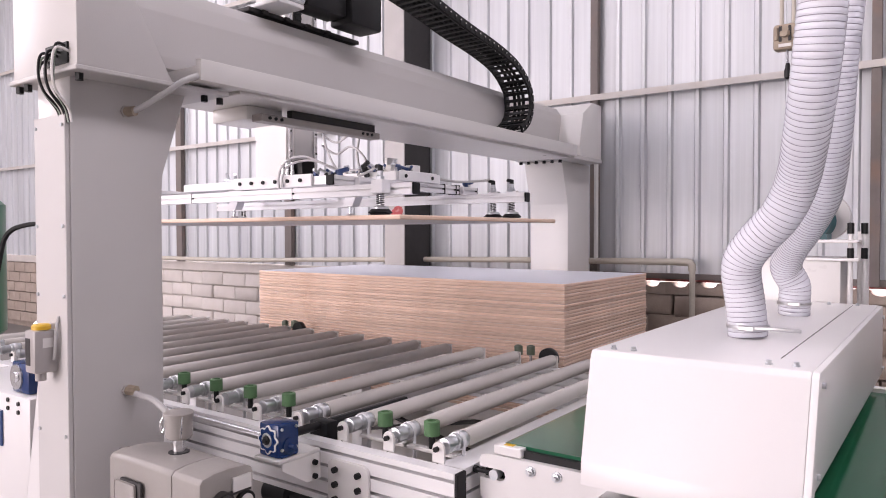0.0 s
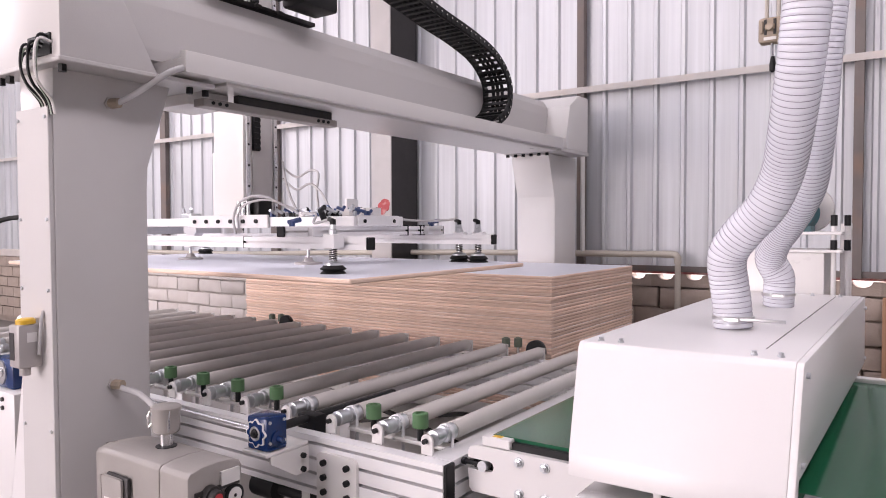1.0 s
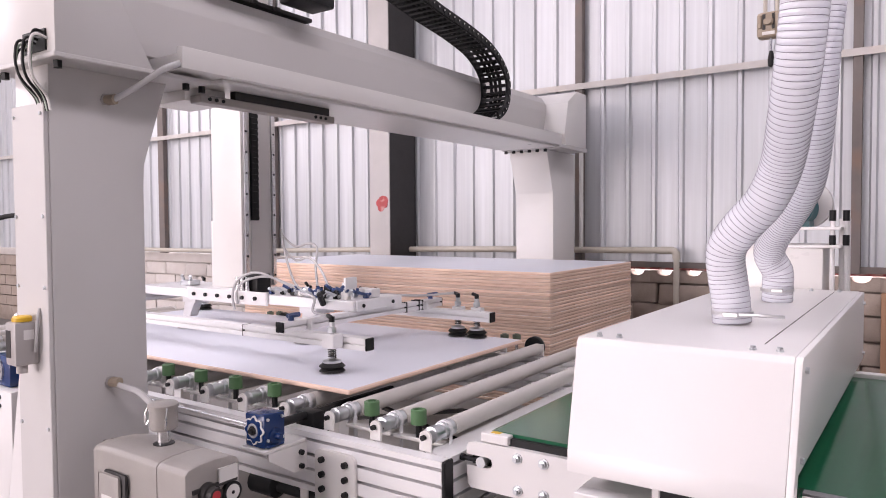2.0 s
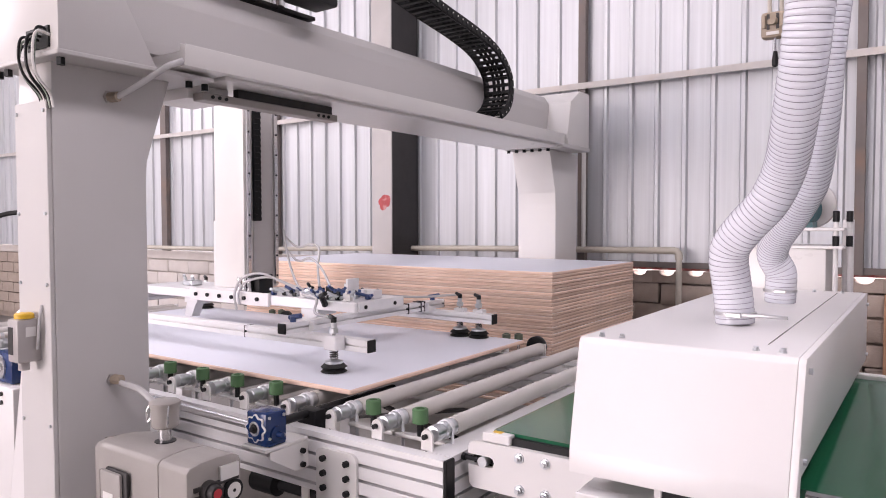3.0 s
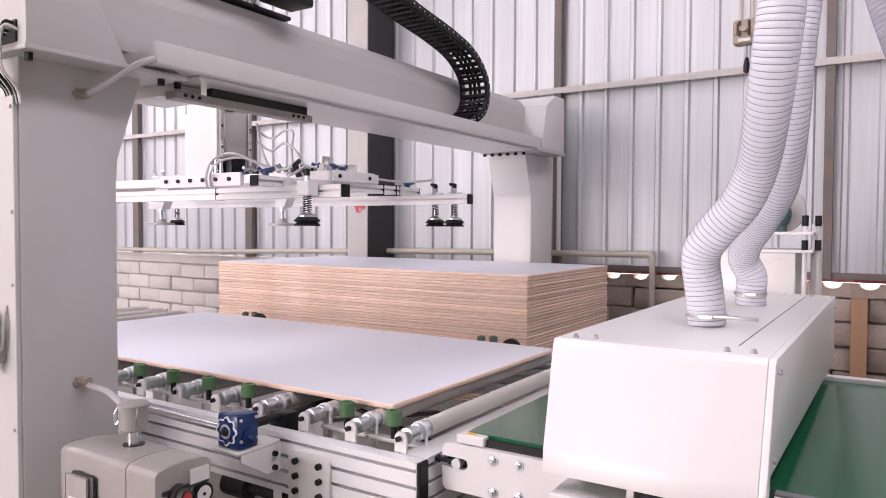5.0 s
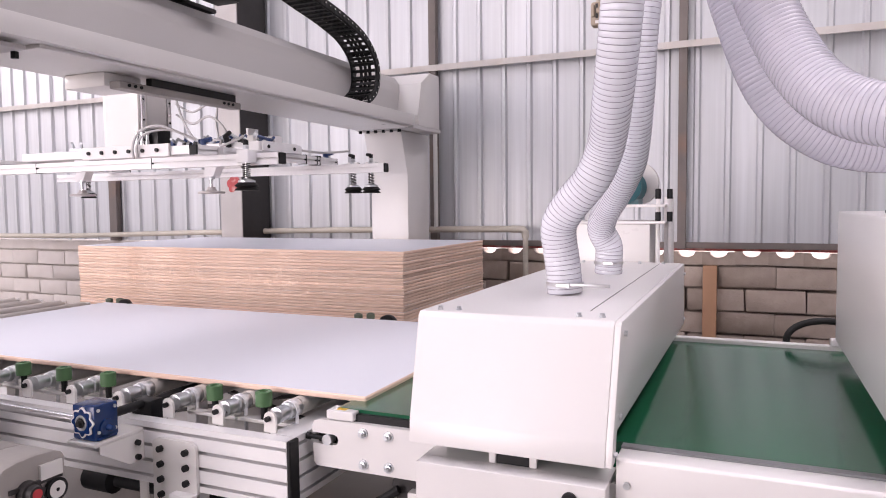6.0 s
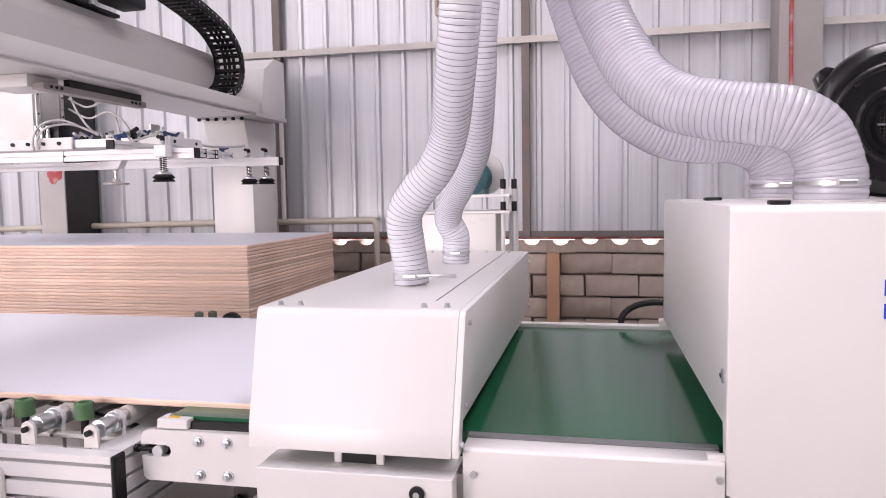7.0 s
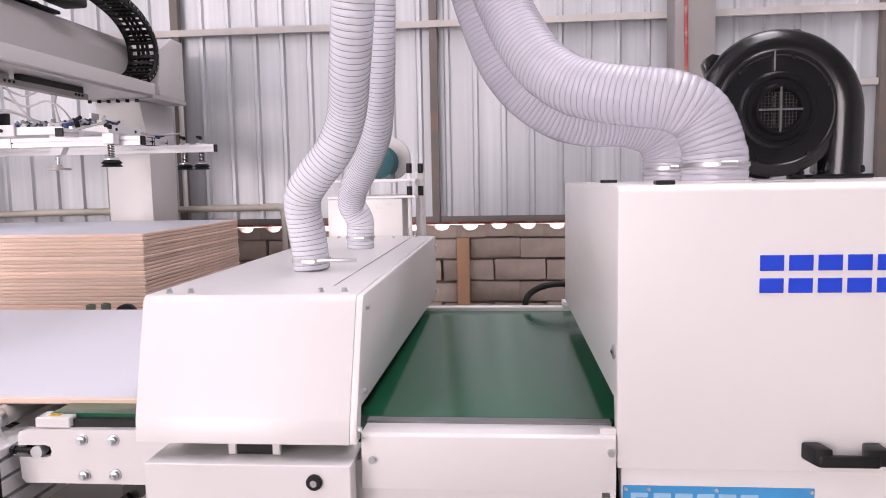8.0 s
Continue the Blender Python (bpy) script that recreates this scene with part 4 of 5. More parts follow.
part("hub", bm, M_BLACK, gear)
bm = lathe(shape(), (-1.5098, 1.58, 0.858), (1, 0, 0), [(0, 0.024), (0.006, 0.024), (0.008, 0.010), (0.028, 0.008)], 16)
part("input_boss", bm, M_BLUE, gear)
for dy, dz in ((-0.028, -0.022), (0.028, -0.022), (0.028, 0.04), (-0.028, 0.04)):
    bm = cyl(shape(), (-1.5098, 1.58 + dy, 0.871 + dz), (-1.505, 1.58 + dy, 0.871 + dz), 0.005, 6)
    part("bolt", bm, M_ZINC, gear)
bm = cyl(shape(), (-2.35, 1.60, 0.865), (-1.62, 1.58, 0.865), 0.013, 16)
part("drive_shaft", bm, M_STEEL, conv, "bright steel drive shaft")
bm = cyl(shape(), (-1.56, 1.622, 0.872), (-1.56, 1.75, 0.872), 0.014, 12)
part("output_shaft", bm, M_BLACK, conv)
bm = box(shape(), -1.60, -1.52, 1.75, 1.80, 0.80, 0.885, 0.004)
part("bearing_block", bm, M_BLACK, conv)
bm = tube(shape(), [(-1.56, 1.80, 0.865), (-1.56, 2.2, 0.862)], 0.02, 10)
part("drive_tube", bm, M_BLACK, conv)
bm = shape()
pts = [(-1.455, 0.50), (-1.29, 0.50), (-1.29, 0.78)] + [(-1.31 + 0.02 * math.cos(a), 0.78 + 0.02 * math.sin(a)) for a in (0.5, 1.0)] + [(-1.31, 0.802), (-1.43, 0.802)] + [(-1.435 + 0.02 * math.cos(a), 0.78 + 0.02 * math.sin(a)) for a in (2.2, 2.7)]
prism(bm, pts, "y", 1.688, 1.6995)
jp = part("joint_plate", bm, M_CREAM, conv, "pale bolted joint plate")
for x in (-1.42, -1.325):
    for k in range(5):
        bm = cyl(shape(), (x, 1.688, 0.772 - 0.045 * k), (x, 1.676, 0.772 - 0.045 * k), 0.010, 8)
        part("bolt", bm, M_BLACK, jp)

# ---- belt conveyor under hood and cabinet ----
belt = thing("belt_conveyor", "white belt conveyor with a glossy green belt", "conveyor", (0.3, 2.45, 0))
bm = shape()
prism(bm, [(-0.885 - 0.041 * math.sin(a), 0.874 - 0.041 * math.cos(a)) for a in [math.pi * i / 10 for i in range(1, 10)]] + [(-0.885, 0.915), (2.9, 0.915), (2.9, 0.86), (-0.885, 0.833)], "y", 1.82, 3.125)
part("belt", bm, M_BELT, belt, "glossy green belt")
for y0, y1 in ((1.785, 1.803), (3.137, 3.155)):
    bm = shape()
    pts = [(-0.955, 0.765), (-0.945, 0.755), (-0.55, 0.755), (-0.55, 0.888), (-0.93, 0.886), (-0.952, 0.88), (-0.958, 0.868), (-0.958, 0.848), (-0.89, 0.848), (-0.879, 0.844), (-0.875, 0.833), (-0.879, 0.822), (-0.89, 0.818), (-0.958, 0.818)]
    prism(bm, pts, "y", y0, y1)
    pl = part("tension_plate", bm, M_WHITE, belt, "white slotted tension plate")
    if y0 < 2:
        for x, z in ((-0.797, 0.863), (-0.72, 0.863), (-0.796, 0.777), (-0.72, 0.779)):
            bm = lathe(shape(), (x, y0, z), (0, -1, 0), [(0, 0.015), (0.003, 0.015), (0.0032, 0.010), (0.010, 0.010), (0.011, 0.006), (0.018, 0.006)], 10)
            part("bolt", bm, M_ZINC, pl)
        bm = box(shape(), -0.95, -0.875, 1.8035, 1.8225, 0.80, 0.872)
        part("bearing_housing", bm, M_BLACK, belt)
        bm = cyl(shape(), (-0.908, 1.8025, 0.833), (-0.908, 1.776, 0.833), 0.0145, 20)
        part("axle_end", bm, M_ZINC, belt)
        bm = shape()
        cyl(bm, (-0.975, 1.792, 0.833), (-0.92, 1.792, 0.833), 0.007, 10)
        cyl(bm, (-0.98, 1.792, 0.833), (-0.97, 1.792, 0.833), 0.011, 6)
        part("tension_screw", bm, M_BLACK, belt)
        # Black strip stands in for the shaded gap between plate and belt.
        bm = box(shape(), -0.828, -0.56, 1.8035, 1.8195, 0.80, 0.906)
        part("side_seal", bm, M_BLACK, belt, "black strip for the shaded gap beside the belt")
        bm = box(shape(), -0.915, -0.83, 1.79, 1.84, 0.8885, 0.913, 0.002, 1)
        wg = part("wear_block", bm, M_WHITE, belt)
        bm = box(shape(), -0.89, -0.862, 1.803, 1.832, 0.9132, 0.9142)
        part("sticker", bm, M_YELLOW, wg, "worn yellow sticker")
bm = shape()
prism(bm, [(1.712, 0.79), (1.724, 0.79), (1.724, 0.905), (1.781, 0.905), (1.781, 0.914), (1.718, 0.914), (1.712, 0.908)], "x", -0.115, 0.428, 0.002)
fr = part("front_rail", bm, M_WHITE, belt, "white folded front rail")
bm = box(shape(), -0.58, 0.40, 1.7245, 1.7995, 0.70, 0.85)
part("bed", bm, M_WHITE, belt)
bm = box(shape(), -0.115, 0.428, 1.7815, 1.808, 0.900, 0.9185)
part("seal_strip", bm, M_SEAL, belt, "dark sealing strip")
bm = box(shape(), -0.96, 2.9, 3.135, 3.175, 0.84, 0.93, 0.003, 1)
part("rear_rail", bm, M_WHITE, belt)
bm = box(shape(), 0.43, 0.50, 3.12, 3.18, 0.931, 0.955, 0.003, 1)
part("rear_block", bm, M_WHITE, belt)
for x, z in ((-0.091, 0.856), (0.417, 0.879)):
    bm = cyl(shape(), (x, 1.7115, z), (x, 1.704, z), 0.008, 8)
    part("bolt", bm, M_ZINC, fr)
bm = box(shape(), -0.10, 0.44, 1.735, 1.76, 0.60, 0.760, 0.003, 1)
part("lower_panel", bm, M_CREAM, belt)
bm = lathe(shape(), (-0.70, 1.86, 0.70), (0, 1, 0), [(0, 0.03), (0.0, 0.05), (1.2, 0.05)], 24)
part("return_roller", bm, M_DARK, belt)
for x in (-0.66, 1.4, 2.7):
    for y in (1.86, 3.06):
        bm = box(shape(), x - 0.03, x + 0.03, y - 0.03, y + 0.03, 0.0, 0.70, 0.004)
        part("leg", bm, M_WHITE, belt)
# Reach of loose cable under the plate.
bm = tube(shape(), smooth_path([(-0.72, 1.84, 0.70), (-0.78, 1.83, 0.66), (-0.90, 1.82, 0.60), (-1.1, 1.8, 0.54), (-1.3, 1.8, 0.52)], 6), 0.012, 8)
part("cable", bm, M_BLACK, belt)

# ---- brush hood on its base ----
hood = thing("machine_hood", "white sheet steel dust hood over the belt", "machine hood", (-0.38, 2.6, 0.9))
HX0, HX1, HY0, HY1, HZ = -0.632, -0.125, 1.80, 3.46, 1.203
bm = shape()
prism(bm, [(1.678, 0.898), (1.69, 0.95), (1.79, 1.190), (1.803, HZ), (HY1, HZ), (HY1, 0.93), (1.74, 0.965), (1.72, 0.898)], "x", HX0, -0.133, 0.004)
for v in bm.verts:
    if v.co.x < -0.5:
        v.co.x += (HZ - v.co.z) * 0.085
part("body", bm, M_WHITE, hood)
bm = shape()
prism(bm, [(1.681, 0.90), (1.692, 0.95), (1.792, 1.19), (1.805, HZ - 0.002), (HY1 - 0.002, HZ - 0.002), (HY1 - 0.002, 0.932), (1.742, 0.965), (1.72, 0.90)], "x", -0.1329, -0.118, 0.0015)
part("side_panel", bm, M_WHITE, hood)
bm = shape()
box(bm, -0.2175, -0.2155, 1.93, 3.38, HZ + 0.0002, HZ + 0.0012)
part("seam", bm, M_DARK, hood, "thin dark panel seam")
for x, y in ((-0.585, 1.83), (-0.535, 1.835), (-0.225, 1.835), (-0.17, 1.84), (-0.30, 3.38), (-0.20, 3.38), (-0.55, 3.38)):
    bm = lathe(shape(), (x, y, HZ), (0, 0, 1), [(0, 0.008), (0.004, 0.008), (0.0045, 0.006), (0.010, 0.006), (0.011, 0.003)], 8)
    part("bolt", bm, M_ZINC, hood)
for y, z in ((1.83, 1.17), (1.77, 0.99), (1.70, 0.925), (3.42, 1.16), (3.42, 0.96)):
    bm = cyl(shape(), (-0.118, y, z), (-0.110, y, z), 0.007, 8)
    part("bolt", bm, M_ZINC, hood)
base = thing("base_cabinet", "white sheet steel base cabinet below the hood", "machine base", (-0.35, 1.9, 0))
bm = box(shape(), -0.58, -0.128, 1.66, 1.7115, 0.0, 0.861, 0.002, 1)
part("cabinet", bm, M_WHITE, base)
bm = box(shape(), -0.58, -0.128, 1.7118, 1.80, 0.8505, 0.8605)
part("top_sheet", bm, M_WHITE, base)
for x in (-0.405, -0.305):
    bm = box(shape(), x - 0.009, x + 0.009, 1.716, 1.73, 0.861, 0.905, 0.002, 1)
    part("spacer", bm, M_WHITE, base)
bm = box(shape(), -0.3955, -0.3145, 1.72, 1.727, 0.861, 0.9)
part("slot", bm, M_BLACK, base)
bm = lathe(shape(), (-0.206, 1.66, 0.826), (0, -1, 0), [(0, 0.017), (0.006, 0.017), (0.009, 0.014), (0.0091, 0.0)], 20)
lk = part("lock", bm, M_BLACK, base, "round black cam lock")
bm = lathe(shape(), (-0.206, 1.6505, 0.826), (0, -1, 0), [(0, 0.0075), (0.002, 0.0075)], 14)
part("lock_core", bm, M_STEEL, lk)


def ribbed_hose(name, pts, r, label, pitch=0.0145, cuff=0.0, skin=M_HOSE):
    """Wire-wound dust hose: a bulging clear skin and a dark wire ring in each fold."""
    t = thing(name, label, "hose", pts[0], group="dust hoses")
    n = 6
    line = even_path(smooth_path(pts, 14), pitch / n)
    radii = []
    for i in range(len(line)):
        bulge = abs(math.sin(math.pi * i / n)) ** 0.8
        radii.append((r + (0.004 if i * pitch / n < cuff else 0.0)) * (0.972 + 0.028 * bulge))
    part("skin", tube(shape(), line, r, 32, radii), skin, t, "", 80)
    fr_ = frames_along(line)
    verts, faces = [], []
    for i in range(0, len(line) - 1, n):
        u, v = fr_[i]
        w = u.cross(v)
        b0 = len(verts)
        for k in range(32):
            a = 2 * math.pi * k / 32
            d = math.cos(a) * u + math.sin(a) * v
            for q in range(4):
                c = math.pi * q / 2
                verts.append(line[i] + d * (radii[i] + 0.0003 + 0.0009 * math.cos(c)) + w * (0.0009 * math.sin(c)) - ORG[t])
        for k in range(32):
            for q in range(4):
                a0, a1 = b0 + 4 * k, b0 + 4 * ((k + 1) % 32)
                faces.append((a0 + q, a0 + (q + 1) % 4, a1 + (q + 1) % 4, a1 + q))
    me = bpy.data.meshes.new("spiral_wire")
    me.from_pydata([tuple(p) for p in verts], [], faces)
    me.materials.append(M_HELIX)
    me.polygons.foreach_set("use_smooth", [True] * len(me.polygons))
    wire = new("spiral_wire", me)
    wire.parent = t
    tagged(wire, "grey wire rings")
    return t


def hose_clamp(t, p, r):
    bm = lathe(shape(), p, (0, 0, 1), [(0, r), (0.001, r + 0.0025), (0.011, r + 0.0025), (0.012, r)], 32)
    c = part("clamp", bm, M_CLAMP, t, "steel band clamp")
    bm = box(shape(), p[0] - 0.012, p[0] + 0.03, p[1] - r - 0.014, p[1] - r - 0.003, p[2] - 0.001, p[2] + 0.014, 0.003, 1)
    part("clamp_screw", bm, M_CLAMP, c)


def spigot(t, p, r, h):
    bm = lathe(shape(), p, (0, 0, 1), [(0, r + 0.012), (0.004, r + 0.012), (0.0042, r), (h, r)], 28)
    part("spigot", bm, M_WHITE, t)


h1 = ribbed_hose("dust_hose", [(-0.36, 2.247, 1.207), (-0.364, 2.245, 1.27), (-0.371, 2.24, 1.331), (-0.375, 2.228, 1.385), (-0.364, 2.215, 1.428), (-0.323, 2.195, 1.48), (-0.262, 2.172, 1.547), (-0.219, 2.14, 1.636), (-0.182, 2.03, 1.747), (-0.155, 1.96, 1.879), (-0.135, 1.93, 2.06), (-0.10, 1.90, 2.5), (-0.10, 1.90, 4.2)], 0.053, "milky spiral dust hose rising from the hood")
hose_clamp(h1, (-0.36, 2.247, 1.228), 0.054)
bm = tube(shape(), [(-0.33, 2.19, 1.235), (-0.27, 2.18, 1.238), (-0.215, 2.19, 1.236)], 0.005, 6)
part("band_end", bm, M_CLAMP, h1)
h1b = ribbed_hose("dust_hose", [(-0.35, 2.90, 1.207), (-0.348, 2.895, 1.26), (-0.348, 2.89, 1.312), (-0.371, 2.865, 1.372), (-0.347, 2.80, 1.432), (-0.293, 2.69, 1.494), (-0.24, 2.58, 1.56), (-0.202, 2.49, 1.63), (-0.168, 2.35, 1.786), (-0.153, 2.29, 1.943), (-0.135, 2.27, 2.12), (-0.11, 2.24, 2.5), (-0.10, 2.20, 4.2)], 0.052, "milky spiral dust hose rising from the rear of the hood")
hose_clamp(h1b, (-0.35, 2.90, 1.24), 0.053)

# Motor and posts behind the hood.
mot = thing("hood_motor", "teal motor on a pale bracket behind the hood", "motor", (-0.35, 3.6, 0.9))
bm = box(shape(), -0.62, -0.27, 3.475, 3.75, 0.90, 1.375, 0.005)
part("stand", bm, M_CREAM, mot)
for z in (1.376, 1.452):
    bm = box(shape(), -0.62, -0.205, 3.475, 3.75, z, z + 0.013, 0.003, 1)
    part("shelf", bm, M_WHITE, mot)
bm = shape()
lathe(bm, (-0.385, 3.48, 1.545), (0, 1, 0), [(0, 0.05), (0.01, 0.075)] + [(0.02 + 0.012 * k, 0.075 + 0.005 * (k % 2)) for k in range(13)] + [(0.19, 0.06)], 24)
box(bm, -0.445, -0.325, 3.50, 3.64, 1.4655, 1.49)
part("motor", bm, M_TEAL, mot, "teal ribbed motor")
bm = lathe(shape(), (-0.362, 3.66, 1.565), (0, 1, 0), [(0, 0.06), (0.006, 0.105), (0.07, 0.105), (0.085, 0.08)], 28)
part("fan_cover", bm, M_GREY, mot)
for x, y in ((-0.238, 3.50), (-0.195, 3.58)):
    bm = cyl(shape(), (x, y, 0.9), (x, y, 1.53), 0.010, 10)
    ps = part("post", bm, M_WHITE, mot)
    for z in (1.385, 1.49):
        bm = lathe(shape(), (x, y, z), (0, 0, 1), [(0, 0.013), (0.045, 0.013), (0.046, 0.008)], 10)
        part("knob", bm, M_BLACK, ps)
bm = box(shape(), -0.225, -0.185, 3.62, 3.68, 0.9, 1.50, 0.003, 1)
part("upright", bm, M_WHITE, mot)

# ---- cabinet with blower ----
cab = thing("machine_cabinet", "large white machine cabinet with a blue maker sign", "machine cabinet", (1.4, 2.3, 0))
CX0, CX1, CY0, CY1, CZ = 0.43, 2.6, 1.72, 2.99, 1.436
bm = shape()
prism(bm, [(CY0, 0.84), (CY0, CZ - 0.012), (CY0 + 0.012, CZ), (CY1, CZ), (CY1, 0.98), (1.765, 0.98), (1.745, 0.84)], "x", CX0, CX1, 0.005)
part("body", bm, M_WHITE, cab)
bm = box(shape(), CX0 + 0.012, CX1, CY0 + 0.02, CY0 + 0.07, 0.0, 0.838, 0.003)
part("plinth", bm, M_WHITE, cab)
bm = shape()
prism(bm, [(0.395, 0.925), (0.4295, 0.925), (0.4295, 0.70), (0.445, 0.60)], "y", 1.7265, 1.74)
part("gusset", bm, M_WHITE, cab)
hd = shape()
prism(hd, [(0.822, 1.672), (0.935, 1.672), (0.944, 1.684), (0.813, 1.684)], "z", 0.868, 0.893, 0.004)
for xa, xb, s in ((0.801, 0.836, 1), (0.921, 0.955, -1)):
    prism(hd, [(xa, 1.7195), (xb, 1.7195), (xb + (0.012 if s > 0 else 0.0), 1.676), (xa + (0.012 if s > 0 else -0.012), 1.676)], "z", 0.870, 0.906, 0.005)
part("handle", hd, M_BLACK, cab, "black bridge handle")
bm = box(shape(), 0.513, 0.552, 1.755, 1.785, CZ + 0.0005, CZ + 0.010, 0.002, 1)
part("vent_slot", bm, M_BLACK, cab)
bm = box(shape(), 0.50, 0.55, 2.5, 2.53, CZ + 0.0005, CZ + 0.010, 0.002, 1)
part("vent_slot", bm, M_BLACK, cab)
bm = lathe(shape(), (0.4295, 1.752, 1.085), (-1, 0, 0), [(0, 0.015), (0.004, 0.015), (0.006, 0.011), (0.007, 0.006), (0.004, 0.005), (0.004, 0.0)], 20)
lt = part("latch", bm, M_ZINC, cab, "round steel cam latch")
bm = box(shape(), 0.4215, 0.4228, 1.744, 1.760, 1.082, 1.088)
part("latch_tongue", bm, M_BLACK, lt)
bm = box(shape(), 0.765, 0.90, 1.925, 1.929, CZ + 0.0003, CZ + 0.0013)
part("panel_slit", bm, M_SEAL, cab)
bm = box(shape(), 0.446, 0.84, 1.7365, 1.7395, 0.70, 0.797, 0.001, 1)
sg = part("sign", bm, M_SIGN, cab, "blue maker sign plate")
for k, x in enumerate((0.462, 0.51, 0.555, 0.60, 0.645, 0.69)):
    bm = shape()
    box(bm, x, x + 0.036, 1.7348, 1.7362, 0.772, 0.782)
    box(bm, x, x + 0.010, 1.7348, 1.7362, 0.735, 0.7719)
    part("mark", bm, M_SIGNTXT, sg)
for x in (0.452, 0.50, 0.64, 0.833):
    bm = cyl(shape(), (x, 1.7364, 0.79), (x, 1.733, 0.79), 0.004, 8)
    part("rivet", bm, M_ZINC, sg)


# Maker's mark: a row of plain blue bars.
LX, LZ = 0.7115, 1.215
for k in range(6):
    x = LX + 0.0565 * k
    bm = shape()
    box(bm, x, x + 0.047, 1.7172, 1.7198, LZ + 0.045, LZ + 0.077, 0.001, 1)
    box(bm, x, x + 0.047, 1.7172, 1.7198, LZ, LZ + 0.030, 0.001, 1)
    part("mark", bm, M_LOGO, cab, "blue maker mark")

h2 = ribbed_hose("dust_hose", [(0.728, 2.10, 1.44), (0.728, 2.10, 1.49), (0.720, 2.10, 1.54), (0.690, 2.105, 1.605), (0.628, 2.11, 1.642), (0.55, 2.13, 1.657), (0.454, 2.17, 1.677), (0.372, 2.22, 1.710), (0.293, 2.28, 1.785), (0.22, 2.35, 1.92), (0.15, 2.38, 2.1), (0.08, 2.42, 2.35), (0.0, 2.46, 2.8), (-0.02, 2.5, 3.6), (-0.02, 2.5, 4.2)], 0.078, "clear spiral dust hose bending up from the cabinet", 0.0145, 0.075, M_HOSE_CLEAR)
spigot(h2, (0.728, 2.10, 1.4365), 0.075, 0.066)
hose_clamp(h2, (0.728, 2.10, 1.474), 0.082)
h3 = ribbed_hose("dust_hose", [(0.742, 2.68, 1.44), (0.742, 2.68, 1.49), (0.738, 2.68, 1.53), (0.700, 2.68, 1.592), (0.608, 2.68, 1.628), (0.49, 2.67, 1.632), (0.388, 2.66, 1.655), (0.291, 2.65, 1.715), (0.221, 2.645, 1.79), (0.17, 2.64, 1.88), (0.111, 2.64, 2.042), (0.05, 2.64, 2.26), (0.0, 2.64, 2.6), (-0.03, 2.64, 3.2), (-0.03, 2.64, 4.2)], 0.076, "clear spiral dust hose bending up from the cabinet rear", 0.0145, 0.075, M_HOSE_CLEAR)
spigot(h3, (0.742, 2.68, 1.4365), 0.073, 0.066)
hose_clamp(h3, (0.742, 2.68, 1.474), 0.080)

# Blower: spiral casing with a swelling rim that runs down into the outlet.
blow = thing("blower", "black cast centrifugal blower on the machine cabinet", "blower", (1.05, 2.6, 1.42))
BC = Vector((1.049, 2.55, 1.652))
bm = lathe(shape(), (BC.x, 2.565, BC.z), (0, 1, 0), [(0, 0.19), (0.006, 0.206), (0.06, 0.21), (0.12, 0.206), (0.126, 0.195)], 56)
part("casing", bm, M_BLOWER, blow)
bm = shape()
line, radii = [], []
for i in range(49):
    f = i / 48
    a = radians(-92 - 268 * f)
    r = 0.026 + 0.036 * f
    outer = 0.214 + 0.06 * f
    line.append(Vector((BC.x + (outer - r) * math.cos(a), 2.606, BC.z + (outer - r) * math.sin(a))))
    radii.append(r)
for k in range(1, 9):
    line.append(Vector((BC.x + 0.212 - 0.006 * k * k / 64, 2.606, BC.z - 0.0255 * k)))
    radii.append(0.062 + 0.0006 * k)
tube(bm, line, 0.05, 16, radii)
part("volute_rim", bm, M_BLOWER, blow)
bm = lathe(shape(), (BC.x, 2.5645, BC.z), (0, -1, 0), [(0, 0.184), (0.004, 0.186), (0.008, 0.180), (0.008, 0.170), (0.005, 0.166), (0.005, 0.118), (0.008, 0.115), (0.014, 0.110), (0.014, 0.1), (0.008, 0.094), (0.008, 0.080), (0.026, 0.072), (0.026, 0.064), (0.003, 0.058), (0.003, 0.0)], 56)
part("cover", bm, M_BLOWER, blow)
bm = shape()
for k in range(-5, 6):
    box(bm, BC.x - 0.054, BC.x + 0.054, 2.554, 2.556, BC.z + k * 0.0105 - 0.001, BC.z + k * 0.0105 + 0.001)
    box(bm, BC.x + k * 0.0105 - 0.001, BC.x + k * 0.0105 + 0.001, 2.551, 2.553, BC.z - 0.054, BC.z + 0.054)
part("grille", bm, M_DARK, blow, "fine wire mesh")
bm = shape()
box(bm, BC.x - 0.066, BC.x + 0.066, 2.536, 2.540, BC.z - 0.003, BC.z + 0.003)
box(bm, BC.x - 0.003, BC.x + 0.003, 2.5355, 2.5405, BC.z - 0.068, BC.z + 0.068)
part("guard_cross", bm, M_STEEL, blow, "bright cross guard")
bm = box(shape(), BC.x - 0.0165, BC.x - 0.0135, 2.552, 2.5565, BC.z + 0.12, BC.z + 0.18)
part("mould_line", bm, M_ZINC, blow)
bm = shape()
prism(bm, [(1.19, 1.452), (1.322, 1.452), (1.318, 1.48), (1.20, 1.50)], "y", 2.56, 2.68, 0.012)
part("outlet", bm, M_BLOWER, blow)
bm = box(shape(), 1.148, 1.328, 2.53, 2.70, 1.437, 1.451, 0.004)
part("outlet_flange", bm, M_BLOWER, blow)
bm = shape()
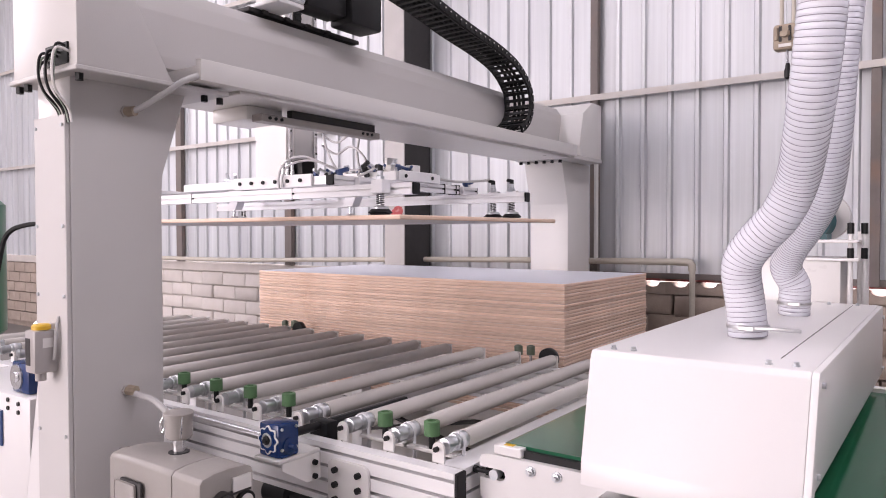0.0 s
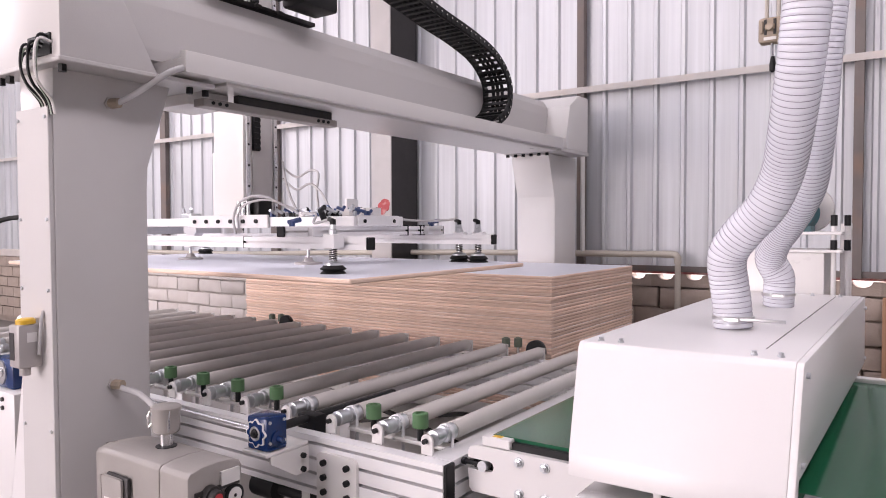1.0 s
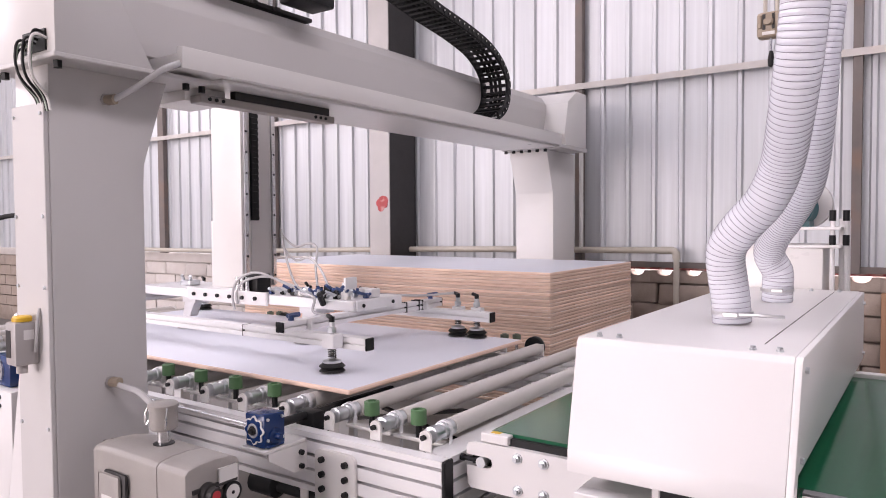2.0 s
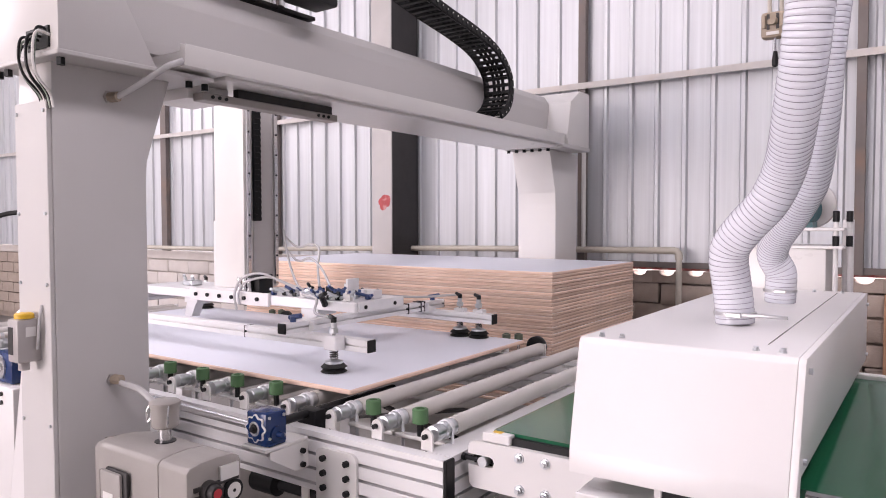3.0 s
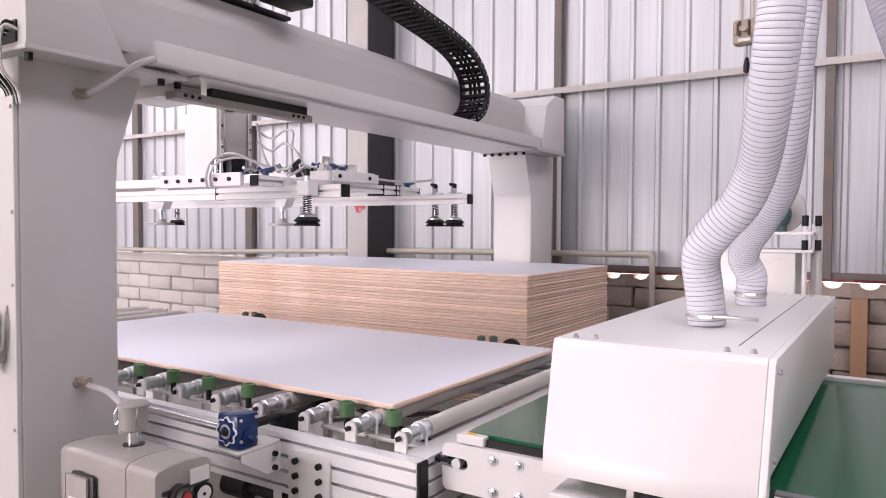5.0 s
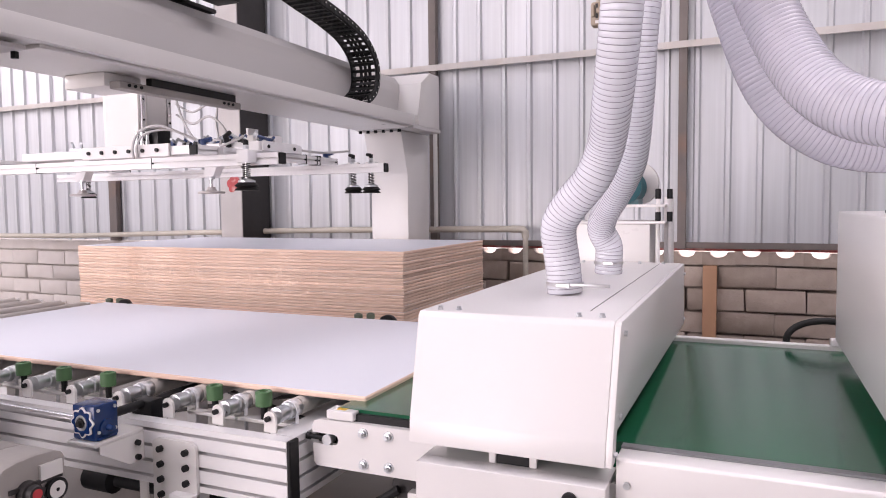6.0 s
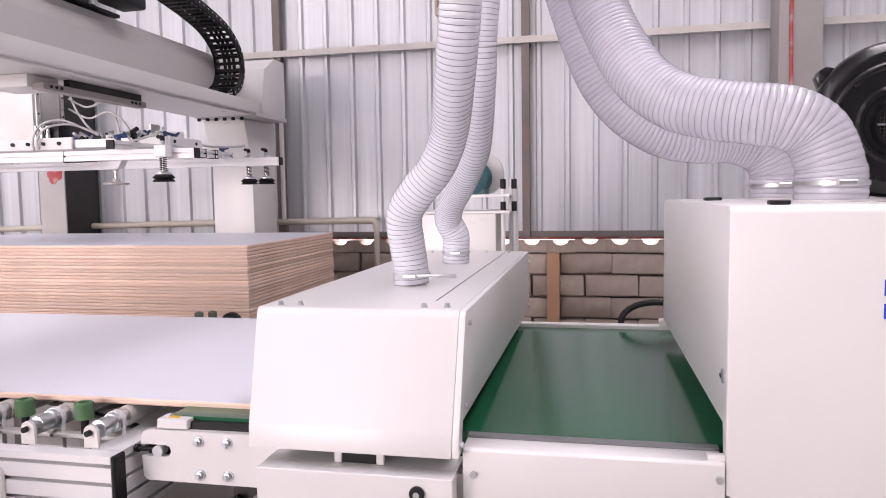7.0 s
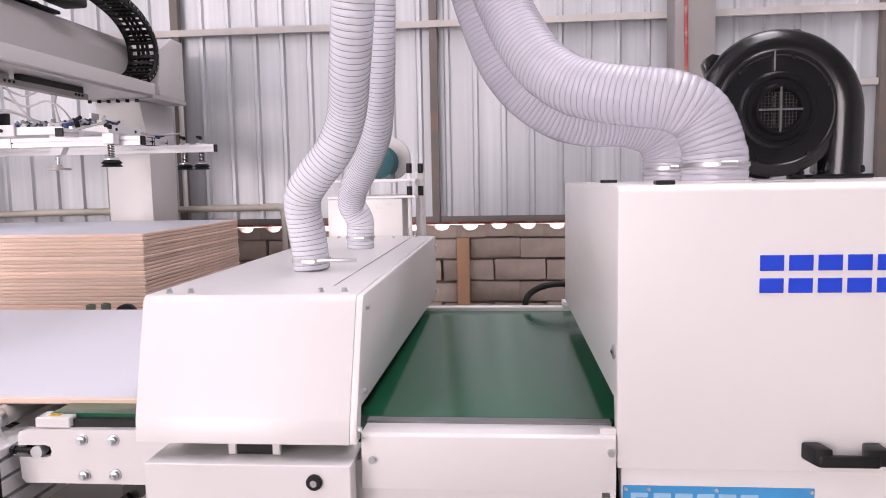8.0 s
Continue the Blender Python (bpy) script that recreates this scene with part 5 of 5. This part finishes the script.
prism(bm, [(1.10, 1.437), (1.135, 1.437), (1.140, 1.462), (1.128, 1.466), (1.122, 1.452), (1.10, 1.46)], "y", 2.57, 2.62, 0.003)
part("foot", bm, M_BLOWER, blow)
for a in (25, 75, 135, 190, 250, 305):
    x, z = BC.x + 0.165 * math.cos(radians(a)), BC.z + 0.165 * math.sin(radians(a))
    bm = cyl(shape(), (x, 2.557, z), (x, 2.551, z), 0.006, 6)
    part("bolt", bm, M_BLACK, blow)
for a in (18, 72, 139):
    ca, sa = math.cos(radians(a)), math.sin(radians(a))
    bm = shape()
    prism(bm, [(BC.x + p * ca - q * sa, BC.z + p * sa + q * ca) for p, q in ((0.22, -0.045), (0.262, -0.022), (0.268, 0.0), (0.262, 0.022), (0.22, 0.045))], "y", 2.62, 2.66, 0.004)
    part("lug", bm, M_BLOWER, blow)
bm = lathe(shape(), (BC.x, 2.6915, BC.z), (0, 1, 0), [(0, 0.11), (0.02, 0.11), (0.22, 0.10), (0.25, 0.07)], 24)
part("motor", bm, M_BLOWER, blow)
bm = tube(shape(), smooth_path([(0.50, 3.26, 1.0), (0.41, 3.24, 1.008), (0.33, 3.22, 0.99), (0.285, 3.2, 0.945), (0.29, 3.21, 0.85)], 8), 0.013, 10)
solid("black_hose", bm, M_RUBBER, "black rubber hose looping behind the belt", "hose", (0.3, 3.22, 0.85))

# Hanging switch.
sw = thing("pendant_switch", "beige cast pendant switch box hanging on conduits", "switch box", (-0.437, 3.2, 2.2))
bm = shape()
box(bm, -0.482, -0.392, 3.18, 3.24, 2.215, 2.315, 0.012)
part("box", bm, M_BEIGE, sw)
bm = shape()
for s in (-1, 1):
    box(bm, -0.437 + s * 0.032 - 0.006, -0.437 + s * 0.032 + 0.006, 3.168, 3.1795, 2.25, 2.30, 0.002, 1)
box(bm, -0.455, -0.419, 3.165, 3.1795, 2.262, 2.285, 0.004, 1)
cyl(bm, (-0.437, 3.179, 2.272), (-0.437, 3.158, 2.272), 0.013, 10)
part("cover_ribs", bm, M_BEIGE, sw)
for s in (-1, 1):
    bm = box(shape(), -0.437 + s * 0.017 - 0.005, -0.437 + s * 0.017 + 0.005, 3.1765, 3.1798, 2.245, 2.305)
    part("recess", bm, M_DARK, sw)
bm = box(shape(), -0.46, -0.414, 3.176, 3.1798, 2.224, 2.236)
part("name_plate", bm, M_LABEL, sw)
for x in (-0.455, -0.412):
    bm = cyl(shape(), (x, 3.21, 2.315), (x, 3.21, 6.0), 0.008, 8)
    part("conduit", bm, M_PIPE, sw)
bm = cyl(shape(), (-0.432, 3.2, 2.216), (-0.43, 3.2, 2.16), 0.005, 8)
lv = part("lever", bm, M_STEEL, sw)
bm = lathe(shape(), (-0.43, 3.2, 2.10), (0, 0, 1), [(0, 0.004), (0.006, 0.012), (0.03, 0.013), (0.062, 0.007)], 12)
part("grip", bm, M_BLACK, lv, "black lever grip")

# ---- vacuum pump ----
pump = thing("vacuum_pump", "dusty grey rotary vane vacuum pump with a filter can", "pump", (-1.78, 1.34, 0))
def pump_shell(x0, x1, bev):
    """A section of the cast casing, its top bowed and falling off to the far end."""
    bm = shape()
    pts = [(1.236, 0.46), (1.236, 0.846), (1.246, 0.857), (1.28, 0.864), (1.33, 0.866), (1.38, 0.862), (1.402, 0.852), (1.408, 0.838), (1.408, 0.46)]
    prism(bm, pts, "x", x0, x1, bev)
    bmesh.ops.subdivide_edges(bm, edges=[e for e in bm.edges if abs(e.verts[0].co.x - e.verts[1].co.x) > 0.05], cuts=6, use_grid_fill=True)
    for v in bm.verts:
        far = max(0.0, -1.80 - v.co.x)
        if v.co.z > 0.6:
            v.co.z -= 0.9 * far * far + 0.02 * far
        v.co.y += 1.3 * far * far * (1 if v.co.y < 1.32 else -1)
    return bm


part("oil_casing", pump_shell(-1.955, -1.5885, 0.004), M_PUMP, pump)
part("cylinder_cover", pump_shell(-1.5865, -1.462, 0.004), M_PUMP, pump)
for k in range(9):
    bm = box(shape(), -1.4615, -1.455, 1.255, 1.395, 0.60 + 0.024 * k, 0.611 + 0.024 * k)
    part("grille_fin", bm, M_DARK, pump)
bm = box(shape(), -1.4615, -1.4535, 1.335, 1.395, 0.800, 0.838)
part("label", bm, M_LABEL, pump)
bm = lathe(shape(), (-1.461, 1.30, 0.785), (1, 0, 0), [(0, 0.028), (0.022, 0.027), (0.022, 0.021), (0.04, 0.019)], 20)
kb = part("knob", bm, M_DARK, pump)
bm = lathe(shape(), (-1.4208, 1.30, 0.785), (1, 0, 0), [(0, 0.013), (0.001, 0.013)], 16)
part("knob_label", bm, M_REDDOT, kb)
bm = lathe(shape(), (-1.4615, 1.375, 0.765), (1, 0, 0), [(0, 0.030), (0.012, 0.030)], 20)
gg = part("gauge", bm, M_BLACK, pump)
bm = lathe(shape(), (-1.4493, 1.375, 0.765), (1, 0, 0), [(0, 0.022), (0.001, 0.022)], 20)
part("gauge_face", bm, M_LABEL, gg)
bm = cyl(shape(), (-1.4480, 1.375, 0.765), (-1.4470, 1.375, 0.765), 0.005, 8)
part("gauge_hub", bm, M_BLACK, gg)
bm = box(shape(), -1.825, -1.715, 1.222, 1.2355, 0.58, 0.80, 0.008)
cv = part("oil_cover", bm, M_DARK, pump)
bm = box(shape(), -1.835, -1.732, 1.212, 1.2215, 0.585, 0.795, 0.008)
part("oil_plate", bm, M_PUMP, cv)
bm = box(shape(), -1.815, -1.765, 1.2107, 1.2118, 0.66, 0.735)
part("label", bm, M_LABEL, cv)
bm = cyl(shape(), (-1.70, 1.335, 0.85), (-1.70, 1.335, 0.91), 0.018, 20)
part("inlet_neck", bm, M_STEEL, pump, "bright inlet neck")
bm = lathe(shape(), (-1.70, 1.335, 0.8655), (0, 0, 1), [(0, 0.030), (0.002, 0.030), (0.0022, 0.019)], 16)
part("neck_ring", bm, M_BLACK, pump)
bm = lathe(shape(), (-1.70, 1.335, 0.904), (0, 0, 1), [(0, 0.022), (0.003, 0.034), (0.008, 0.038), (0.066, 0.039), (0.067, 0.043), (0.076, 0.043), (0.08, 0.037), (0.081, 0.0)], 24)
cn = part("filter_can", bm, M_PUMP, pump)
for s in (-1, 1):
    pts = smooth_path([(-1.70 + s * 0.040, 1.32, 0.975), (-1.70 + s * 0.050, 1.31, 0.95), (-1.70 + s * 0.047, 1.31, 0.92), (-1.70 + s * 0.040, 1.315, 0.93)], 5)
    part("wire_clip", tube(shape(), pts, 0.0028, 6), M_STEEL, cn)
for x in (-1.90, -1.58):
    bm = box(shape(), x - 0.02, x + 0.02, 1.25, 1.395, 0.0, 0.459, 0.004)
    part("stand_leg", bm, M_DARK, pump)

# ---- far side of the near column ----
lub = thing("oil_lubricator", "smoky oil reservoir with a yellow cap on the column", "oil reservoir", (-2.22, 1.2, 1.04))
bm = box(shape(), -2.255, -2.188, 1.16, 1.2355, 1.06, 1.195, 0.008)
part("reservoir", bm, M_OIL, lub)
bm = box(shape(), -2.245, -2.215, 1.1585, 1.1597, 1.085, 1.17)
part("sight_glass", bm, M_DARK, lub)
bm = lathe(shape(), (-2.218, 1.195, 1.1955), (0, 0, 1), [(0, 0.028), (0.012, 0.028), (0.017, 0.023), (0.018, 0.0)], 20)
part("cap", bm, M_YELLOW, lub, "yellow filler cap")
bm = box(shape(), -2.1878, -2.1872, 1.185, 1.215, 1.14, 1.17)
part("label", bm, M_LABEL, lub)
bm = tube(shape(), smooth_path([(-2.18, 1.215, 1.10), (-2.172, 1.215, 1.14), (-2.172, 1.22, 1.2), (-2.176, 1.23, 1.235)], 6), 0.005, 8)
part("oil_pipe", bm, M_AIR, lub)
bm = cyl(shape(), (-2.215, 1.19, 1.035), (-2.215, 1.19, 1.06), 0.016, 12)
part("outlet", bm, M_OIL, lub)

side = thing("side_conveyor", "white side conveyor stand with a blue gearbox", "conveyor", (-2.9, 1.3, 0))
bm = shape()
prism(bm, [(-3.2, 0.0), (-2.55, 0.0), (-2.50, 0.55), (-2.46, 0.70), (-2.46, 0.925), (-3.2, 0.925)], "y", 1.262, 1.60, 0.004)
part("stand", bm, M_WHITE, side)
for x, z in ((-2.62, 0.905), (-2.62, 0.875), (-2.54, 0.90), (-2.54, 0.87)):
    bm = cyl(shape(), (x, 1.2615, z), (x, 1.256, z), 0.008, 8)
    part("bolt", bm, M_DARK, side)
bm = box(shape(), -2.70, -2.665, 1.255, 1.2615, 0.73, 0.86, 0.002, 1)
part("latch", bm, M_BLUEV, side)
bm = shape()
box(bm, -2.66, -2.53, 1.29, 1.39, 0.9255, 1.035, 0.008)
sgb = part("gearbox", bm, M_BLUE, side, "blue cast gearbox")
bm = lathe(shape(), (-2.615, 1.2895, 0.982), (0, -1, 0), [(0, 0.045), (0.006, 0.045), (0.0062, 0.02), (0.014, 0.018)], 16)
part("flange", bm, M_STEEL, sgb)
bm = cyl(shape(), (-2.5295, 1.34, 0.962), (-2.43, 1.34, 0.962), 0.016, 10)
part("shaft", bm, M_STEEL, sgb)
bm = cyl(shape(), (-2.62, 1.45, 1.08), (-2.9, 1.5, 1.12), 0.03, 12)
part("roller_end", bm, M_ZINC, side)
bm = box(shape(), -2.72, -2.56, 1.45, 1.52, 0.926, 1.13, 0.005)
part("bearing_plate", bm, M_WHITE, side)
bm = box(shape(), -2.58, -2.56, 1.42, 1.44, 0.926, 1.22, 0.003, 1)
part("lever", bm, M_BLACK, side)
tank = thing("green_tank", "dark green pressure tank with a black hose", "tank", (-5.6, 2.2, 0))
bm = lathe(shape(), (-6.13, 2.27, 0.62), (0, 0, 1), [(0, 0.05), (0.04, 0.3), (0.12, 0.4), (1.1, 0.4), (1.2, 0.3), (1.24, 0.05)], 32)
part("shell", bm, M_TANK, tank)
for dx in (-0.25, 0.25):
    bm = box(shape(), -6.13 + dx - 0.03, -6.13 + dx + 0.03, 2.27, 2.33, 0.0, 0.8, 0.004)
    part("leg", bm, M_TANK, tank)
bm = tube(shape(), smooth_path([(-5.69, 2.42, 0.98), (-5.68, 2.46, 1.25), (-5.64, 2.5, 1.48), (-5.5, 2.58, 1.56), (-5.2, 2.7, 1.57)], 8), 0.018, 8)
part("hose", bm, M_RUBBER, tank, "black rubber hose")


# ---- what moves ----
def motions():
    """Gripper, trolley and chain, and the board that it lays down."""
    dy = [(0, 0.20), (0.25, 0.05), (0.5, 0.0), (1.0, 0.0), (3.0, 0.0), (4.0, 0.0), (5.0, 0.0), (5.3, 0.04), (5.5, 0.12), (6, 0.43), (6.5, 0.75), (7, 1.06), (7.5, 1.36), (8, 1.56)]
    dz = [(0, 0.643), (0.5, 0.638), (0.65, 0.583), (1, 0.40), (1.5, 0.148), (1.7, 0.066), (2.2, 0.005), (3, 0.0), (3.5, 0.006), (3.7, 0.02), (4, 0.08), (4.2, 0.14), (4.7, 0.45), (5.1, 0.625), (5.3, 0.637), (5.5, 0.637), (6, 0.64), (7, 0.646), (8, 0.653)]
    sprung = [(0, -0.013), (1.7, -0.013), (2.2, 0.0), (3.4, 0.0), (3.7, -0.015), (4.0, -0.029), (8, -0.029)]
    times = sorted({t for t, _ in dy} | {t for t, _ in dz})

    def at(rows, t):
        return float(np.interp(t, [r[0] for r in rows], [r[1] for r in rows]))

    walk(gripper, [(t, pose(G[0], G[1] + at(dy, t), G[2] + at(dz, t))) for t in times])
    for cup in SPRUNG:
        walk(cup, [(t, pose(0, 0, d)) for t, d in sprung])
    walk(trolley, [(t, pose(-2.3, 2.4 + at(dy, t), 2.36)) for t, _ in dy])
    walk(chain, [(t, pose(-2.15, 3.4 + at(dy, t) / 2, 2.1)) for t, _ in dy])
    pz = [(0, 0.635), (0.5, 0.63), (0.65, 0.575), (1, 0.39), (1.5, 0.138), (1.7, 0.056), (2.2, 0.0), (8, 0.0)]
    px = [(0, -1.497), (4.2, -1.497), (4.5, -1.42), (5.3, -1.09), (5.5, -1.02), (6, -0.85), (6.5, -0.69), (7, -0.53), (7.5, -0.37), (8, -0.21)]
    tt = sorted({t for t, _ in pz} | {t for t, _ in px} | {t for t, _ in dy if t <= 1})
    walk(panel, [(t, pose(at(px, t) - 1.22, 1.895 + 0.61 + (at(dy, t) if t < 2 else 0.0), 0.928 + at(pz, t))) for t in tt])


motions()
